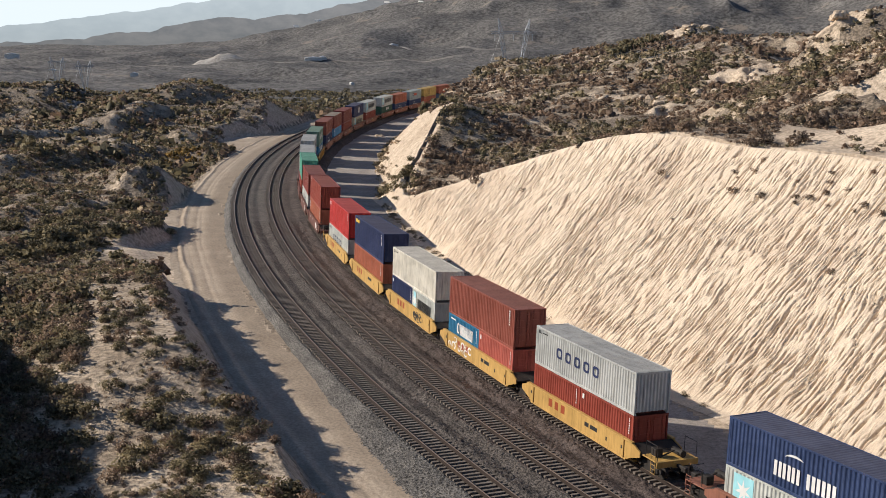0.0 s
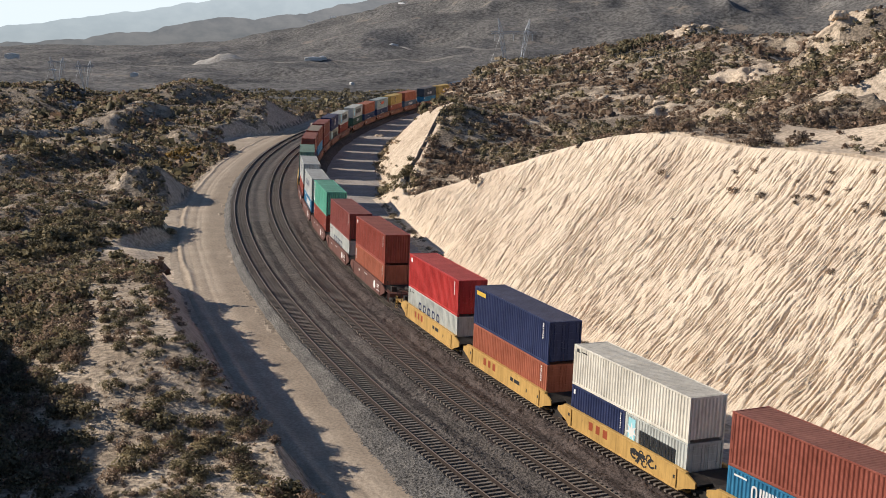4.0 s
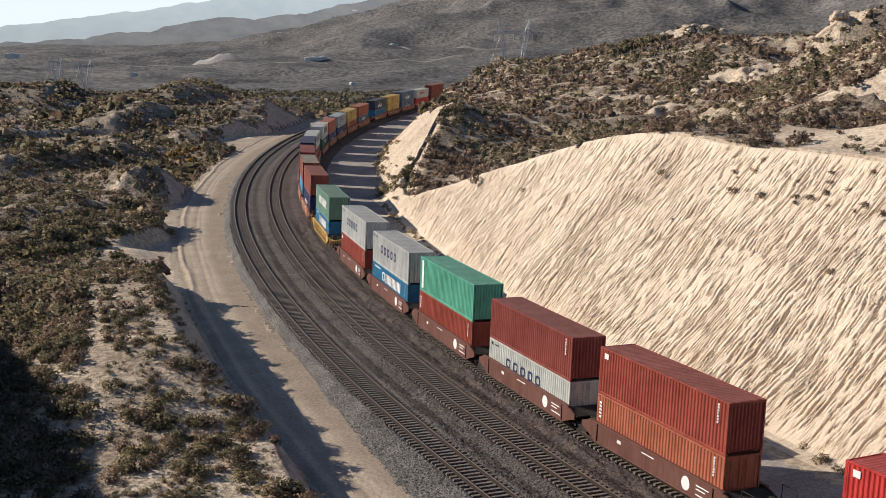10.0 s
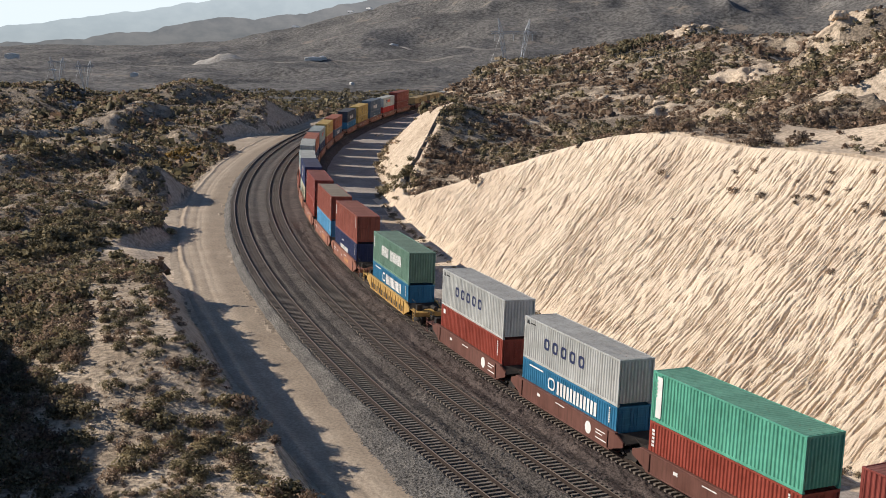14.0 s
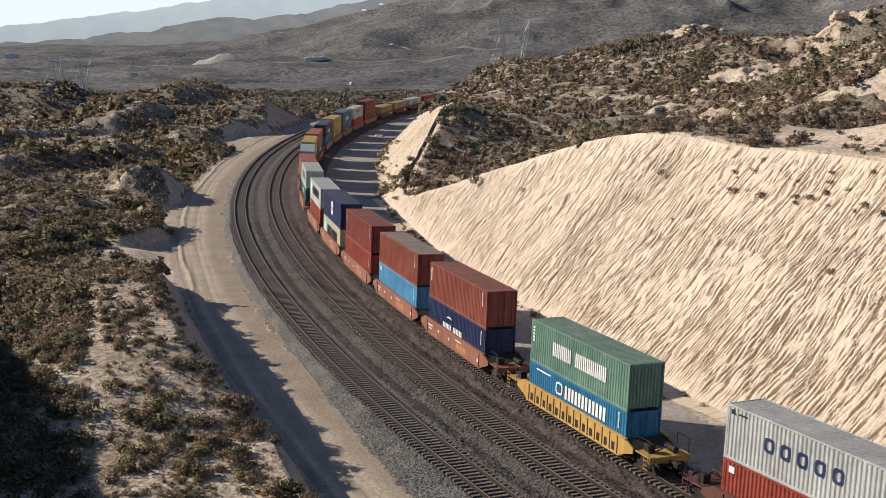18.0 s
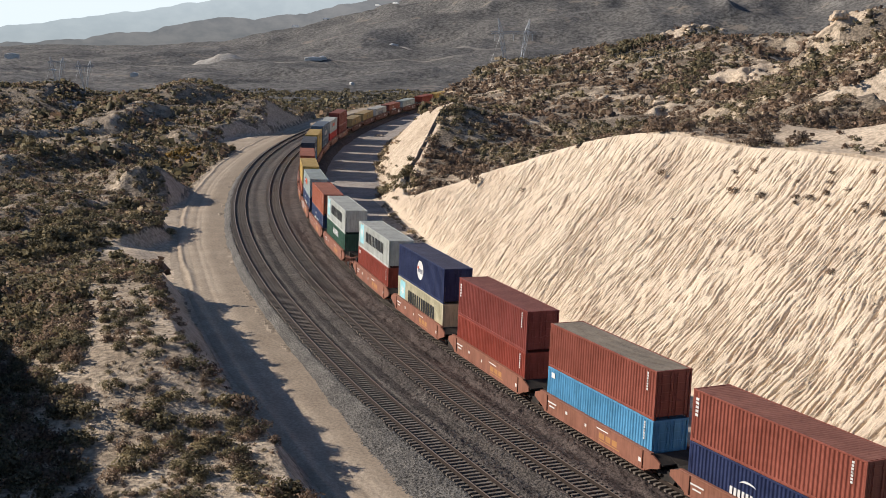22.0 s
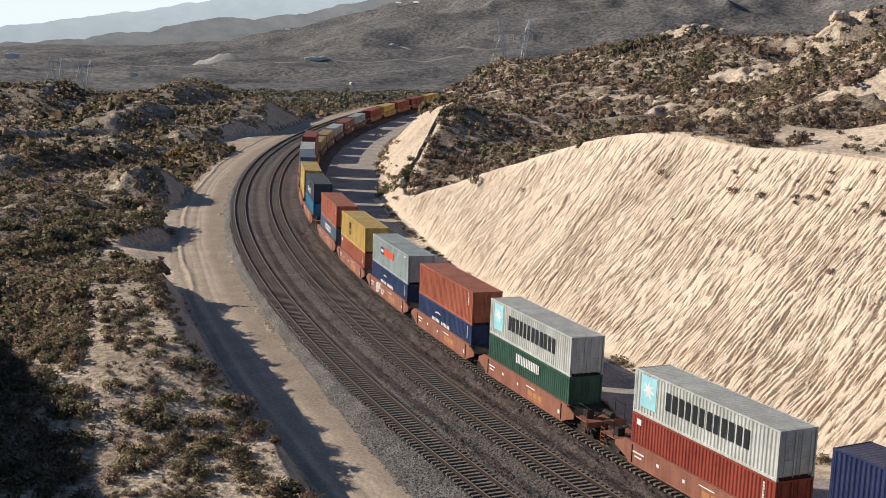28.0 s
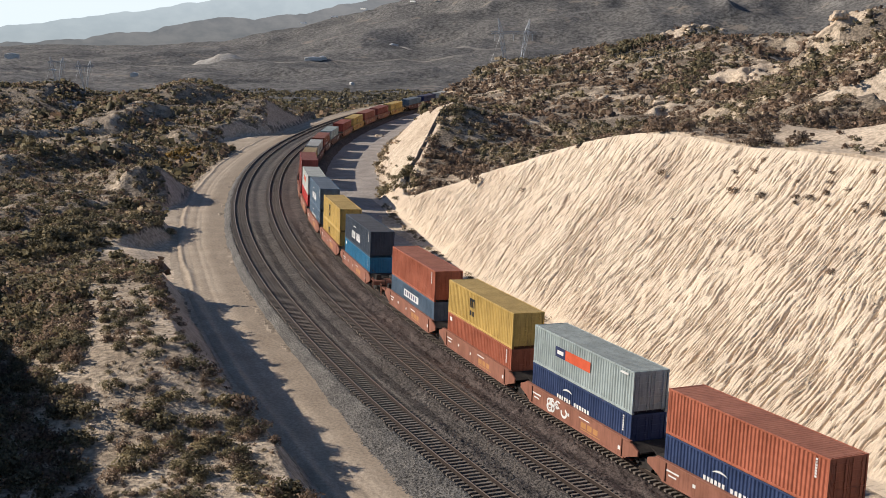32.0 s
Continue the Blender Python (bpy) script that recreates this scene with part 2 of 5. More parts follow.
def natural(x, y):
    """The hills before the railway was dug through them."""
    r = np.hypot(x, y)
    az = np.degrees(np.arctan2(x, np.maximum(y, 1e-3)))
    low = -1.5 - 0.038 * np.clip(y - 400, 0, 700) - 0.006 * np.clip(y - 1100, 0, 900)
    # right: plateau over the first cutting, falling to a gully
    p1 = 15.8 - 0.30 * np.clip(y - 119 - 0.35 * (x - 18), 0, 400) + 0.05 * np.clip(60 - y, 0, 40)
    p1 = np.where(x > -30, p1, -30)
    # right: the brushy hill behind the gully
    top = 336 - 0.15 * (x - 40)
    p2 = 1.6 + 0.080 * (np.minimum(y, top) - 190) + 0.172 * (x + 8) - 0.42 * np.clip(x - 70, 0, 200) - 0.16 * np.clip(y - top, 0, 300)
    p2 = np.where(y > 120, p2, p2 - 0.5 * (120 - y))
    rim = 0.9 + 0.325 * (np.minimum(y, 216) - 182) - 0.10 * np.clip(y - 216, 0, 40) - 0.35 * np.clip(y - 256, 0, 4000)
    p6 = rim - 0.2 * np.clip(x + 4.2 - 0.214 * (y - 182), 0, 100)
    p5 = ridge(x, y, 66, 334, 28.3, 74, 326, 28.3, 15) - 0.5
    p5 = np.maximum(p5, ridge(x, y, 80, 322, 25.4, 104, 303, 26.0, 16) - 0.5)
    p3 = ridge(x, y, 80, 224, 33, 130, 205, 36, 24) - 2
    # right: the knoll over the plateau
    p4 = 16.0 + 0.50 * np.clip(x - 42, 0, 40) - 0.65 * np.clip(42 - x, 0, 90) - 0.035 * (x - 42) * np.clip(y - 165, 0, 60) * 0.3 - 0.5 * np.clip(128 - y, 0, 90) - 0.4 * np.clip(y - 185, 0, 400)
    # left: spur in the foreground, side valley, hills behind
    q1 = np.maximum.reduce([ridge(x, y, -29, 101, 3.7, -20, 76, 4.7, 13), ridge(x, y, -20, 76, 4.7, -15, 63, 1.6, 13), ridge(x, y, -15, 63, 1.6, -12, 50, 1.2, 13)]) - 0.2
    q2 = 1.0 + 0.040 * (np.minimum(y, 318) - 140) + 0.004 * np.clip(-60 - x, -60, 60) - 0.13 * np.clip(y - 318, 0, 300) - 0.33 * np.clip(x + 74, 0, 45) * ramp_up(y, 190, 310)
    q2 = q2 + 2.6 * (0.42 - np.abs(fbm(x + 0.4 * y, y - 0.3 * x, 34, 3, 15))) * ramp_up(y, 135, 170)
    q2 = q2 - 0.24 * np.clip(x - (at_line(np.clip(y - 42, 0, 700))[0] - 36), 0, 40) * ramp_up(-y, -260, -200)
    q2 = np.where(x < 0, q2, -30) - 0.25 * np.clip(118 - y, 0, 60)
    q5 = np.where(y > 200, ridge(x, y, -66, 322, 10.2, -82, 305, 9.5, 17), -30)
    q6 = np.where(y > 200, ridge(x, y, -100, 300, 9.6, -125, 290, 9.5, 16), -30)
    q7 = np.where(y > 200, ridge(x, y, -49, 306, 8.2, -60, 296, 8.0, 13), -30)
    q8 = np.where((y > 150) & (y < 240), ridge(x, y, -45, 180, 4.8, -58, 192, 4.0, 6.5), -30)
    # q3: added hill out of view, its height set to shade the dip
    q3 = ridge(x, y, -39, 44, 19.0, -58, 100, 15.0, 11)
    q4 = 22.9 - 0.56 * np.clip(r - 2.5, 0, 100)
    left = x < at_line(np.clip(y - 42, 0, 700))[0]
    flat = np.where(r < 160, 1.8 - 1.5 * ramp_up(-x, -2, 4) * (1 - ramp_up(y, 60, 82)), low)
    h = soft_max(low, flat - 0.4, np.where(left, -30, p1), np.where(left, -30, p2), np.where(left, -30, p3), np.where(left, -30, p4), np.where(left, -30, p5), np.where(left, -30, p6),
                 np.where(left, q1, -30), np.where(left, q2, -30), np.where(left, q3, -30), np.where(left, q5, -30), np.where(left, q6, -30), np.where(left, q7, -30), np.where(left, q8, -30), q4)
    lump = np.clip((r - 50) / 150, 0.12, 1.0)
    h = h + lump * (1.15 * fbm(x, y, 36, 4, 3) + 0.6 * (0.5 - np.abs(fbm(x, y, 13, 3, 8)))) + np.clip(lump, 0.3, 1) * 0.16 * fbm(x, y, 2.6, 2, 12)
    # left: spurs and gullies run down from the brow
    lf = left & (y > 125) & (y < 345)
    h = h + np.where(lf, (0.8 + 0.8 * fbm(x, y, 4, 2, 65)) * spine(x, y, 3.2) - 2.0 * gully(x, y, 8.5), 0.0)
    brow = np.interp(x, SKY_X, SKY_Z) + 0.5 * fbm(x, y, 5, 3, 64)
    back_ = y - np.interp(x, SKY_X, SKY_Y)
    w = np.exp(-(back_ / np.where(back_ < 0, 11.0, 16.0)) ** 2) * ((x < -38) & lf)
    h = h * (1 - w) + brow * w
    # right: the even brow of the first cutting
    s, o = (a.reshape(np.shape(x)) for a in to_line(x, y))
    brow = np.interp(s, RIM_S, RIM_Z)
    back_ = o - FOOT_R - 0.8 - brow - 0.5 * fbm(s, o * 0, 9, 2, 5)
    brow = brow + np.where(back_ > 0, (0.02 - 0.2 * ramp_up(s, 72, 90)) * back_, 0.0) + 0.10 * fbm(x, y, 3.0, 2, 66)
    w = np.exp(-(back_ / 8.0) ** 2) * ramp_up(s, 20, 32) * (1 - ramp_up(s, 130, 142)) * ((o > 10) & (r < 260))
    h = h * (1 - w) + brow * w
    h = h + np.interp(s, (28, 35, 42, 47, 51, 57), (0, 3.0, 2.6, 1.8, 0.9, 0)) * ramp_up(o, 38, 46) * (1 - 0.7 * ramp_up(o, 47, 60)) * (r < 200)
    # right: crags of bare sandstone
    cr = crag(x, y)
    h = h + cr * (0.5 + 2.6 * (0.35 - np.abs(fbm(x, y, 4.5, 3, 68))))
    # valley and ranges
    far = ramp_up(r, 600, 1500)
    fold = 0.45 - np.abs(fbm(x, y, 330, 4, 21))
    h = h + far * (7 * fbm(x, y, 300, 4, 24) + 11 * (0.4 - np.abs(fbm(x, y, 210, 4, 25))))
    front = np.interp(az, (-30, -21, -16, -10.5, -8, -5, -1, 4, 12, 24), FRONT)
    h = h + front * ramp_up(r, 1300, 3100) * (1 - 0.6 * ramp_up(r, 3250, 3800) * ramp_up(-az, 0, 8))
    h = h + ramp_up(r, 1300, 2400) * (1 - 0.7 * ramp_up(r, 2900, 3300) * ramp_up(-az, 0, 8)) * (13 + 0.18 * front) * fold
    return h


def bays(s):
    """Widenings of the dirt road: the fork, the scraped bank, the yard."""
    return 8.0 * np.exp(-((s - 97) / 9) ** 2) + 4.5 * np.exp(-((s - 131) / 8) ** 2) + 7.5 * ramp_up(s, 214, 234) * (1 - ramp_up(s, 245, 254))


def terrain(x, y, inset=0.0):
    """The ground as it is, cut and filled along the railway."""
    shape = np.shape(x)
    s, o = to_line(x, y)
    s, o = s.reshape(shape), o.reshape(shape)
    n = natural(x, y)
    foot_r = FOOT_R + 1.5 * ramp_up(s, 120, 150) + 0.5 * fbm(s, o * 0, 9, 2, 5)
    # the bay of the side road on the left
    foot_l = FOOT_L - bays(s) + 0.6 * fbm(s, o * 0, 11, 2, 6)
    lift = rise(s)
    bed = lift - 0.85 - 0.13 * ((o > -13.2) & (o < -8)) + 0.05 * fbm(x, y, 3.0, 3, 9)
    dr, dl = o - foot_r - 0.9 * ((s > 2) & (s < 149)), foot_l - o
    up = np.where(dr > 0, dr * STEEP_R, np.where(dl > 0, dl * STEEP_L, 0.0)) - 0.8 + lift
    down = lift - 0.85 - 0.55 * np.maximum(np.maximum(dr, dl), 0)
    h = np.where((dr <= 0) & (dl <= 0), bed, np.clip(n, down, up))
    # the upper bank, graded at the same slope
    bench = 16.2 + 1.0 * (o - BENCH) + 0.035 * np.clip(s - 76, 0, 60) ** 2
    upper = (s < 125) & (s > 30) & (o > BENCH - 6)
    h = np.where(upper, np.minimum(h, np.maximum(bench, 15.2)), h)
    # side road branching to the left
    w = np.exp(-((y - 131 - 0.06 * (x + 33)) / 5.0) ** 2) * ramp_up(-o, 14, 19) * ramp_up(x, -46, -39)
    h = h * (1 - w) + (0.2 + 0.02 * (-33 - x)) * w
    scar = (h < n - 0.3) & (o > FOOT_R + 0.6) & (s > 150) & (s < 300)
    h = h + np.where(scar, 0.35 * (0.4 - np.abs(fbm(x, y, 2.6, 3, 97))), 0.0)
    first = (s > -60) & (s < 150) & (o > FOOT_R + 0.3) & (n > up - 0.2)
    return np.where(first, h - inset, h), s, o, n


def sheet(name, rows, cols, xyz, mat, label="", category="", kind="structure", smooth=True, keep=None):
    """A grid mesh from an array rows x cols x 3."""
    me = bpy.data.meshes.new(name)
    idx = np.arange(rows * cols).reshape(rows, cols)
    q = np.stack([idx[:-1, :-1], idx[:-1, 1:], idx[1:, 1:], idx[1:, :-1]], -1).reshape(-1, 4)
    if keep is not None:
        q = q[keep[:-1, :-1].ravel()]
    me.vertices.add(rows * cols)
    me.vertices.foreach_set("co", xyz.reshape(-1).astype(np.float32))
    me.loops.add(q.size)
    me.loops.foreach_set("vertex_index", q.reshape(-1).astype(np.int32))
    me.polygons.add(len(q))
    me.polygons.foreach_set("loop_start", np.arange(0, q.size, 4, dtype=np.int32))
    me.update(calc_edges=True)
    if smooth:
        me.polygons.foreach_set("use_smooth", np.ones(len(q), bool))
    for m in (mat if isinstance(mat, (list, tuple)) else [mat]):
        me.materials.append(m)
    ob = new(name, me)
    return tagged(ob, label, category, kind=kind) if label else ob


# one sheet of ground to the horizon, finer where it is seen
az = np.concatenate([np.arange(-180, -23, 4.0), np.arange(-23, 23, 0.15), np.arange(23, 179, 4.0), [180.0]])
rad = np.concatenate([[0.0, 3, 8, 15, 22, 28], np.arange(34, 260, 0.8), np.arange(260, 420, 1.15), np.geomspace(420, 4800, 260)])
A, R = np.meshgrid(np.radians(az), rad)
X, Y = R * np.sin(A), R * np.cos(A)
Z, GS, GO, GN = terrain(X, Y, 1.2)
ground = sheet("ground", len(rad), len(az), np.stack([X, Y, Z], -1), [ground_mat, hazed_valley_mat, road_mat, lane_mat, sand_mat, spur_mat],
               "dry sandy ground with sparse brown chaparral", "ground")
_s, _o, _r = GS[:-1, :-1].ravel(), GO[:-1, :-1].ravel(), R[:-1, :-1].ravel()
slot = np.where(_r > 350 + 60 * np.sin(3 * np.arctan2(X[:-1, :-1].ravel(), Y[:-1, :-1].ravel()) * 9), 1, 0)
slot = np.where((_o > FOOT_L - 0.3 - bays(_s)) & (_o < -8) & (_s < 420), 2, slot)
slot = np.where((_o > 7) & (_o < FOOT_R + 1) & (_s < 560), np.where((_o > 14.4 + 0.5 * np.sin(_s / 5)) & (_s < 128), 4, 3), slot)
_x, _y = X[:-1, :-1].ravel(), Y[:-1, :-1].ravel()
slot = np.where((abs(_y - 131 - 0.06 * (_x + 33)) < 4) & (_x < -24) & (_x > -39.5), 2, slot)
_z, _n = Z[:-1, :-1].ravel(), GN[:-1, :-1].ravel()
cutaway = (_z < _n - 0.35) & (_s < 430) & ((_o > FOOT_R + 0.5) | (_o < FOOT_L - 0.8)) & (_r < 600)
slot = np.where(cutaway, 4, slot)
spur = (_x < 0) & (_r < 118) & (_o < FOOT_L - 0.5)
slot = np.where(spur & (slot == 0), 5, slot)
upper_face = (_s < 104) & (_s > 30) & (_o > BENCH - 1) & (_z < _n - 0.3) & (_r < 260)
slot = np.where(upper_face, 4, slot)
terrace = (_x > 30) & (_y > 70) & (_y < 150) & (_n < 18.5) & (_o > 33) & (_o < 52 - 7 * ramp_up(_s, 42, 54) + 2 * np.sin(_s / 7)) & (_x > 0.285 * _y + fbm(_x, _y, 6, 2, 44))
slot = np.where(terrace, 4, slot)
slot = np.where((fbm(_x, _y, 5, 3, 47) > 0.05) & (_x > 0) & (_r > 150) & (_r < 400) & (slot == 0), 5, slot)
slot = np.where((crag(_x, _y) > 0.42) & (_x > 0) & (_r < 420), 4, slot)
slot = np.where((spine(_x, _y, 3.0) + 0.5 * fbm(_x, _y, 3, 3, 46) > 0.75) & (_x < -30) & (_y > 135) & (_r < 330) & (slot == 0), 5, slot)
ground.data.polygons.foreach_set("material_index", slot.astype(np.int32))

# the pale cutting with its rills, beside the near curve
cw, cu = np.arange(4, 146, 0.05), np.arange(-1.4, 18.1, 0.16)
CW_, CU = np.meshgrid(cw, cu)
LEAN = np.interp(cw, (30, 50, 56, 75, 98, 130), (0.0, 0.10, 0.18, 0.40, 0.82, 1.0))
CS = CW_ + np.convolve(np.pad(LEAN, 180, "edge"), np.full(361, 1 / 361), "valid") * CU


def rill(w, u):
    """Erosion rills down the face: broken clefts with a sharp shaded edge, between leaning ledges."""
    w = w + 0.16 * vnoise(w / 1.6, u / 1.3, 51) + 0.08 * vnoise(w / 0.5, u / 0.4, 52) + 0.5 * vnoise(w / 7, u / 5, 53)
    band = 0.5 * vnoise(w / 9, u / 1.7, 56) + 0.45 * vnoise(w / 5, u / 4, 57)
    out = 0.0
    for lam, amp, deep, wide, long, seed in ((0.47, 0.03, 0.48, 0.072, 0.6, 63), (0.33, 0.02, 0.34, 0.085, 0.4, 67), (1.4, 0.04, 0.55, 0.036, 1.3, 71)):
        q = w / lam + 0.3 * vnoise(w / (2.2 * lam), u / (2 * long), seed)
        lane = np.floor(q)
        ph = q - lane
        near_ = np.where(ph > 0.5, lane + 1, lane)
        gate = np.clip(0.12 + 2.6 * vnoise(near_ * 7.37, u / long + 3.1 * near_, seed + 2) + band, 0, 1)
        step = np.clip(0.55 + 1.1 * vnoise(lane * 5.13, u / (1.3 * long) + 1.7 * lane, seed + 4), 0, 1)
        cleft = np.exp(-((np.where(ph > 0.5, 1 - ph, 0.6 * ph)) / wide) ** 2)
        out = out + amp * step * (0.5 - ph) - deep * gate * cleft
    pits = np.clip(vnoise(w / 0.33, u / 0.45, 58) - 0.30, 0, 1) * np.clip(0.7 + band, 0, 1.3)
    return out - 0.12 * pits + 0.035 * vnoise(w / 0.15, u / 0.3, 54) + 0.03 * vnoise(w / 0.45, u / 0.35, 55)


CO = FOOT_R + CU * 0.98 + 0.5 * fbm(CS, CU * 0, 9, 2, 5)
CXx, CYy, CH = at_line(CS, CO)
CN = natural(CXx, CYy)
zc = np.maximum(CU * STEEP_R * 0.98 - 0.8, -0.74 + 0.06 * CU)
zf = np.minimum(zc, CN)
rel = rill(CW_, CU) * np.clip(CU / 2.0, 0, 1) * np.clip((CN - zc) / 1.2 + 0.15, 0.0, 1) + 0.25 * fbm(CS, CU, 8, 3, 71) * np.clip(CU / 3, 0, 1) * np.clip((CN - zc) / 2, 0, 1)
nx, ny = -np.sin(CH) * 0.7, np.cos(CH) * 0.7
cut_xyz = np.stack([CXx + nx * rel, CYy + ny * rel, zf + 0.7 * rel - np.clip((zc - CN - 0.2) * 0.8, 0, 5)], -1)
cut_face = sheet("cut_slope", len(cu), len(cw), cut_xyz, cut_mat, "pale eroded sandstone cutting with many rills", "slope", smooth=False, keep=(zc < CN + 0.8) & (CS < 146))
_uv = cut_face.data.uv_layers.new(name="UVMap")
_vi = np.empty(len(cut_face.data.loops), np.int32)
cut_face.data.loops.foreach_get("vertex_index", _vi)
_uv.data.foreach_set("uv", np.stack([CW_.ravel()[_vi], CU.ravel()[_vi]], -1).reshape(-1).astype(np.float32))

# the dirt road beside the line
rs_, ro_ = np.arange(-30, 330, 1.2), np.linspace(FOOT_L + 0.25, -7.2, 52)
RS_, RO_ = np.meshgrid(rs_, ro_)
_rx, _ry, _h = at_line(RS_, RO_)
_sink = sum(np.exp(-((RO_ + c + 0.15 * vnoise(RS_ / 9, RS_ * 0, 33)) / 0.2) ** 2) for c in (10.3, 11.0, 12.0, 12.7))
_rz = rise(RS_) - 0.84 - 0.022 * _sink + 0.03 * fbm(_rx, _ry, 1.2, 3, 34) - 0.2 * np.clip((-13.3 - RO_) / 0.3, 0, 1) ** 2 + 0.16 * np.exp(-((RO_ + 12.75 + 0.2 * vnoise(RS_ / 6, RS_ * 0, 35)) / 0.28) ** 2)
dirt_road = sheet("road", len(ro_), len(rs_), np.stack([_rx, _ry, _rz], -1), rut_mat, "pale dirt service road with wheel tracks", "road")
_uv = dirt_road.data.uv_layers.new(name="UVMap")
_vi = np.empty(len(dirt_road.data.loops), np.int32)
dirt_road.data.loops.foreach_get("vertex_index", _vi)
_uv.data.foreach_set("uv", np.stack([RS_.ravel()[_vi], RO_.ravel()[_vi] - FOOT_L], -1).reshape(-1).astype(np.float32))


# ---- glowing backdrop ranges on the horizon ----
# self-lit backdrop: haze tint and light and dark folds painted into emission
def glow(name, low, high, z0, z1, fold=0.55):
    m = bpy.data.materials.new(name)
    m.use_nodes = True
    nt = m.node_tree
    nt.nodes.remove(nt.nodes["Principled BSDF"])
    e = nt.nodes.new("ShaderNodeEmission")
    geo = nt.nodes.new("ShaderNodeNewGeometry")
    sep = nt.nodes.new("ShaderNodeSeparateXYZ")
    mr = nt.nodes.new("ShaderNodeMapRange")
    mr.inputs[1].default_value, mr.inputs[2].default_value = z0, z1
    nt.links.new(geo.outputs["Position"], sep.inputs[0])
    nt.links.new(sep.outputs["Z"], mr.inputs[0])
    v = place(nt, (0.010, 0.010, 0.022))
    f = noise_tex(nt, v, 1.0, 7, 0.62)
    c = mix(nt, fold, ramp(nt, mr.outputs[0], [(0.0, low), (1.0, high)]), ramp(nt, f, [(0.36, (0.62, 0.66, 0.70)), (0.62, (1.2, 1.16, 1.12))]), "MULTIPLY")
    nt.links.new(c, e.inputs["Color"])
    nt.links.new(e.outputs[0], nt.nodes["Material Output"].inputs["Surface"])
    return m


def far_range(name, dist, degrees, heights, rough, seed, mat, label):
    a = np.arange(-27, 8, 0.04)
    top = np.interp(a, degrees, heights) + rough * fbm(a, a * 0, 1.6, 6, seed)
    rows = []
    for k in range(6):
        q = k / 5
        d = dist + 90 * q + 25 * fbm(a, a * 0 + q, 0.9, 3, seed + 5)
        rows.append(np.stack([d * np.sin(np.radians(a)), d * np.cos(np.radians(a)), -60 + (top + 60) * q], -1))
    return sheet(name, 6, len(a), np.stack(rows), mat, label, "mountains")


far_range("backdrop", 4600, (-27, -21, -16, -13, -10.6, -5, 8), (20, 36, 92, 126, 165, 180, 190), 9, 3, glow("blue_range", (0.36, 0.41, 0.44), (0.42, 0.48, 0.52), 0, 160, 0.16), "glowing backdrop of a blue mountain range, haze painted in")
far_range("backdrop_hills", 4300, (-27, -20.6, -18.2, -16.9, -14.4, -12.3, -10.5, -8.6, -6.7, -6.2, -5.1, 8), (-30, -26, -13, -6, 36, 52, 77, 89, 103, 117, 144, 260), 11, 23, glow("grey_range", (0.165, 0.17, 0.175), (0.21, 0.215, 0.225), -30, 130, 0.5), "glowing backdrop of grey-brown foothills, haze and folds painted in")

# self-lit sheet standing for the sky, coloured as bright haze
sky_mat = bpy.data.materials.new("bright_haze")
sky_mat.use_nodes = True
sky_mat.node_tree.nodes.remove(sky_mat.node_tree.nodes["Principled BSDF"])
_e = sky_mat.node_tree.nodes.new("ShaderNodeEmission")
_e.inputs["Color"].default_value = (0.70, 0.78, 0.82, 1)
sky_mat.node_tree.links.new(_e.outputs[0], sky_mat.node_tree.nodes["Material Output"].inputs["Surface"])
_a = np.radians(np.arange(-30, 12, 0.5))
sheet("backdrop_sky", 2, len(_a), np.stack([np.stack([4930 * np.sin(_a), 4930 * np.cos(_a), 0 * _a + zz], -1) for zz in (-80, 420)]), sky_mat, "pale hazy sky over the mountains", "sky")

# ---- permanent way ----
def link_mesh(name, verts, faces, mats, slots=None, parent=None, smooth=False):
    me = bpy.data.meshes.new(name)
    me.from_pydata([tuple(v) for v in verts], [], [tuple(f) for f in faces])
    for m in mats:
        me.materials.append(m)
    if slots is not None:
        me.polygons.foreach_set("material_index", np.asarray(slots, np.int32))
    if smooth:
        me.polygons.foreach_set("use_smooth", np.ones(len(me.polygons), bool))
    me.update()
    ob = new(name, me)
    ob.parent = parent
    return ob


def sweep(stations, profile):
    """Vertices and faces of a closed profile (offset, height) along the line; profile points turn per station."""
    v, f, n = [], [], len(profile)
    for s in stations:
        for o, z in profile:
            x, y, _ = at_line(s, o)
            v.append((x, y, z + rise(s)))
    for i in range(len(stations) - 1):
        for j in range(n):
            k = (j + 1) % n
            f.append((i * n + j, i * n + k, (i + 1) * n + k, (i + 1) * n + j))
    return v, f


bo = np.array([-9.6, -9.1, -8.6, -7.9, -7.2, -6.6, -6.0, -5.0, -4.0, -3.4, -2.9, -2.5, -2.1, -1.5, -1.0, 0.0, 1.0, 1.5, 2.1, 2.5, 2.9, 3.4, 4.3, 5.3, 6.3, 6.9, 7.4, 8.0, 8.8])
bz = np.array([-0.95, -0.80, -0.66, -0.48, -0.30, -0.21, -0.20, -0.22, -0.21, -0.22, -0.32, -0.42, -0.33, -0.21, -0.20, -0.22, -0.22, -0.22, -0.36, -0.45, -0.36, -0.22, -0.22, -0.24, -0.25, -0.30, -0.50, -0.75, -0.95])


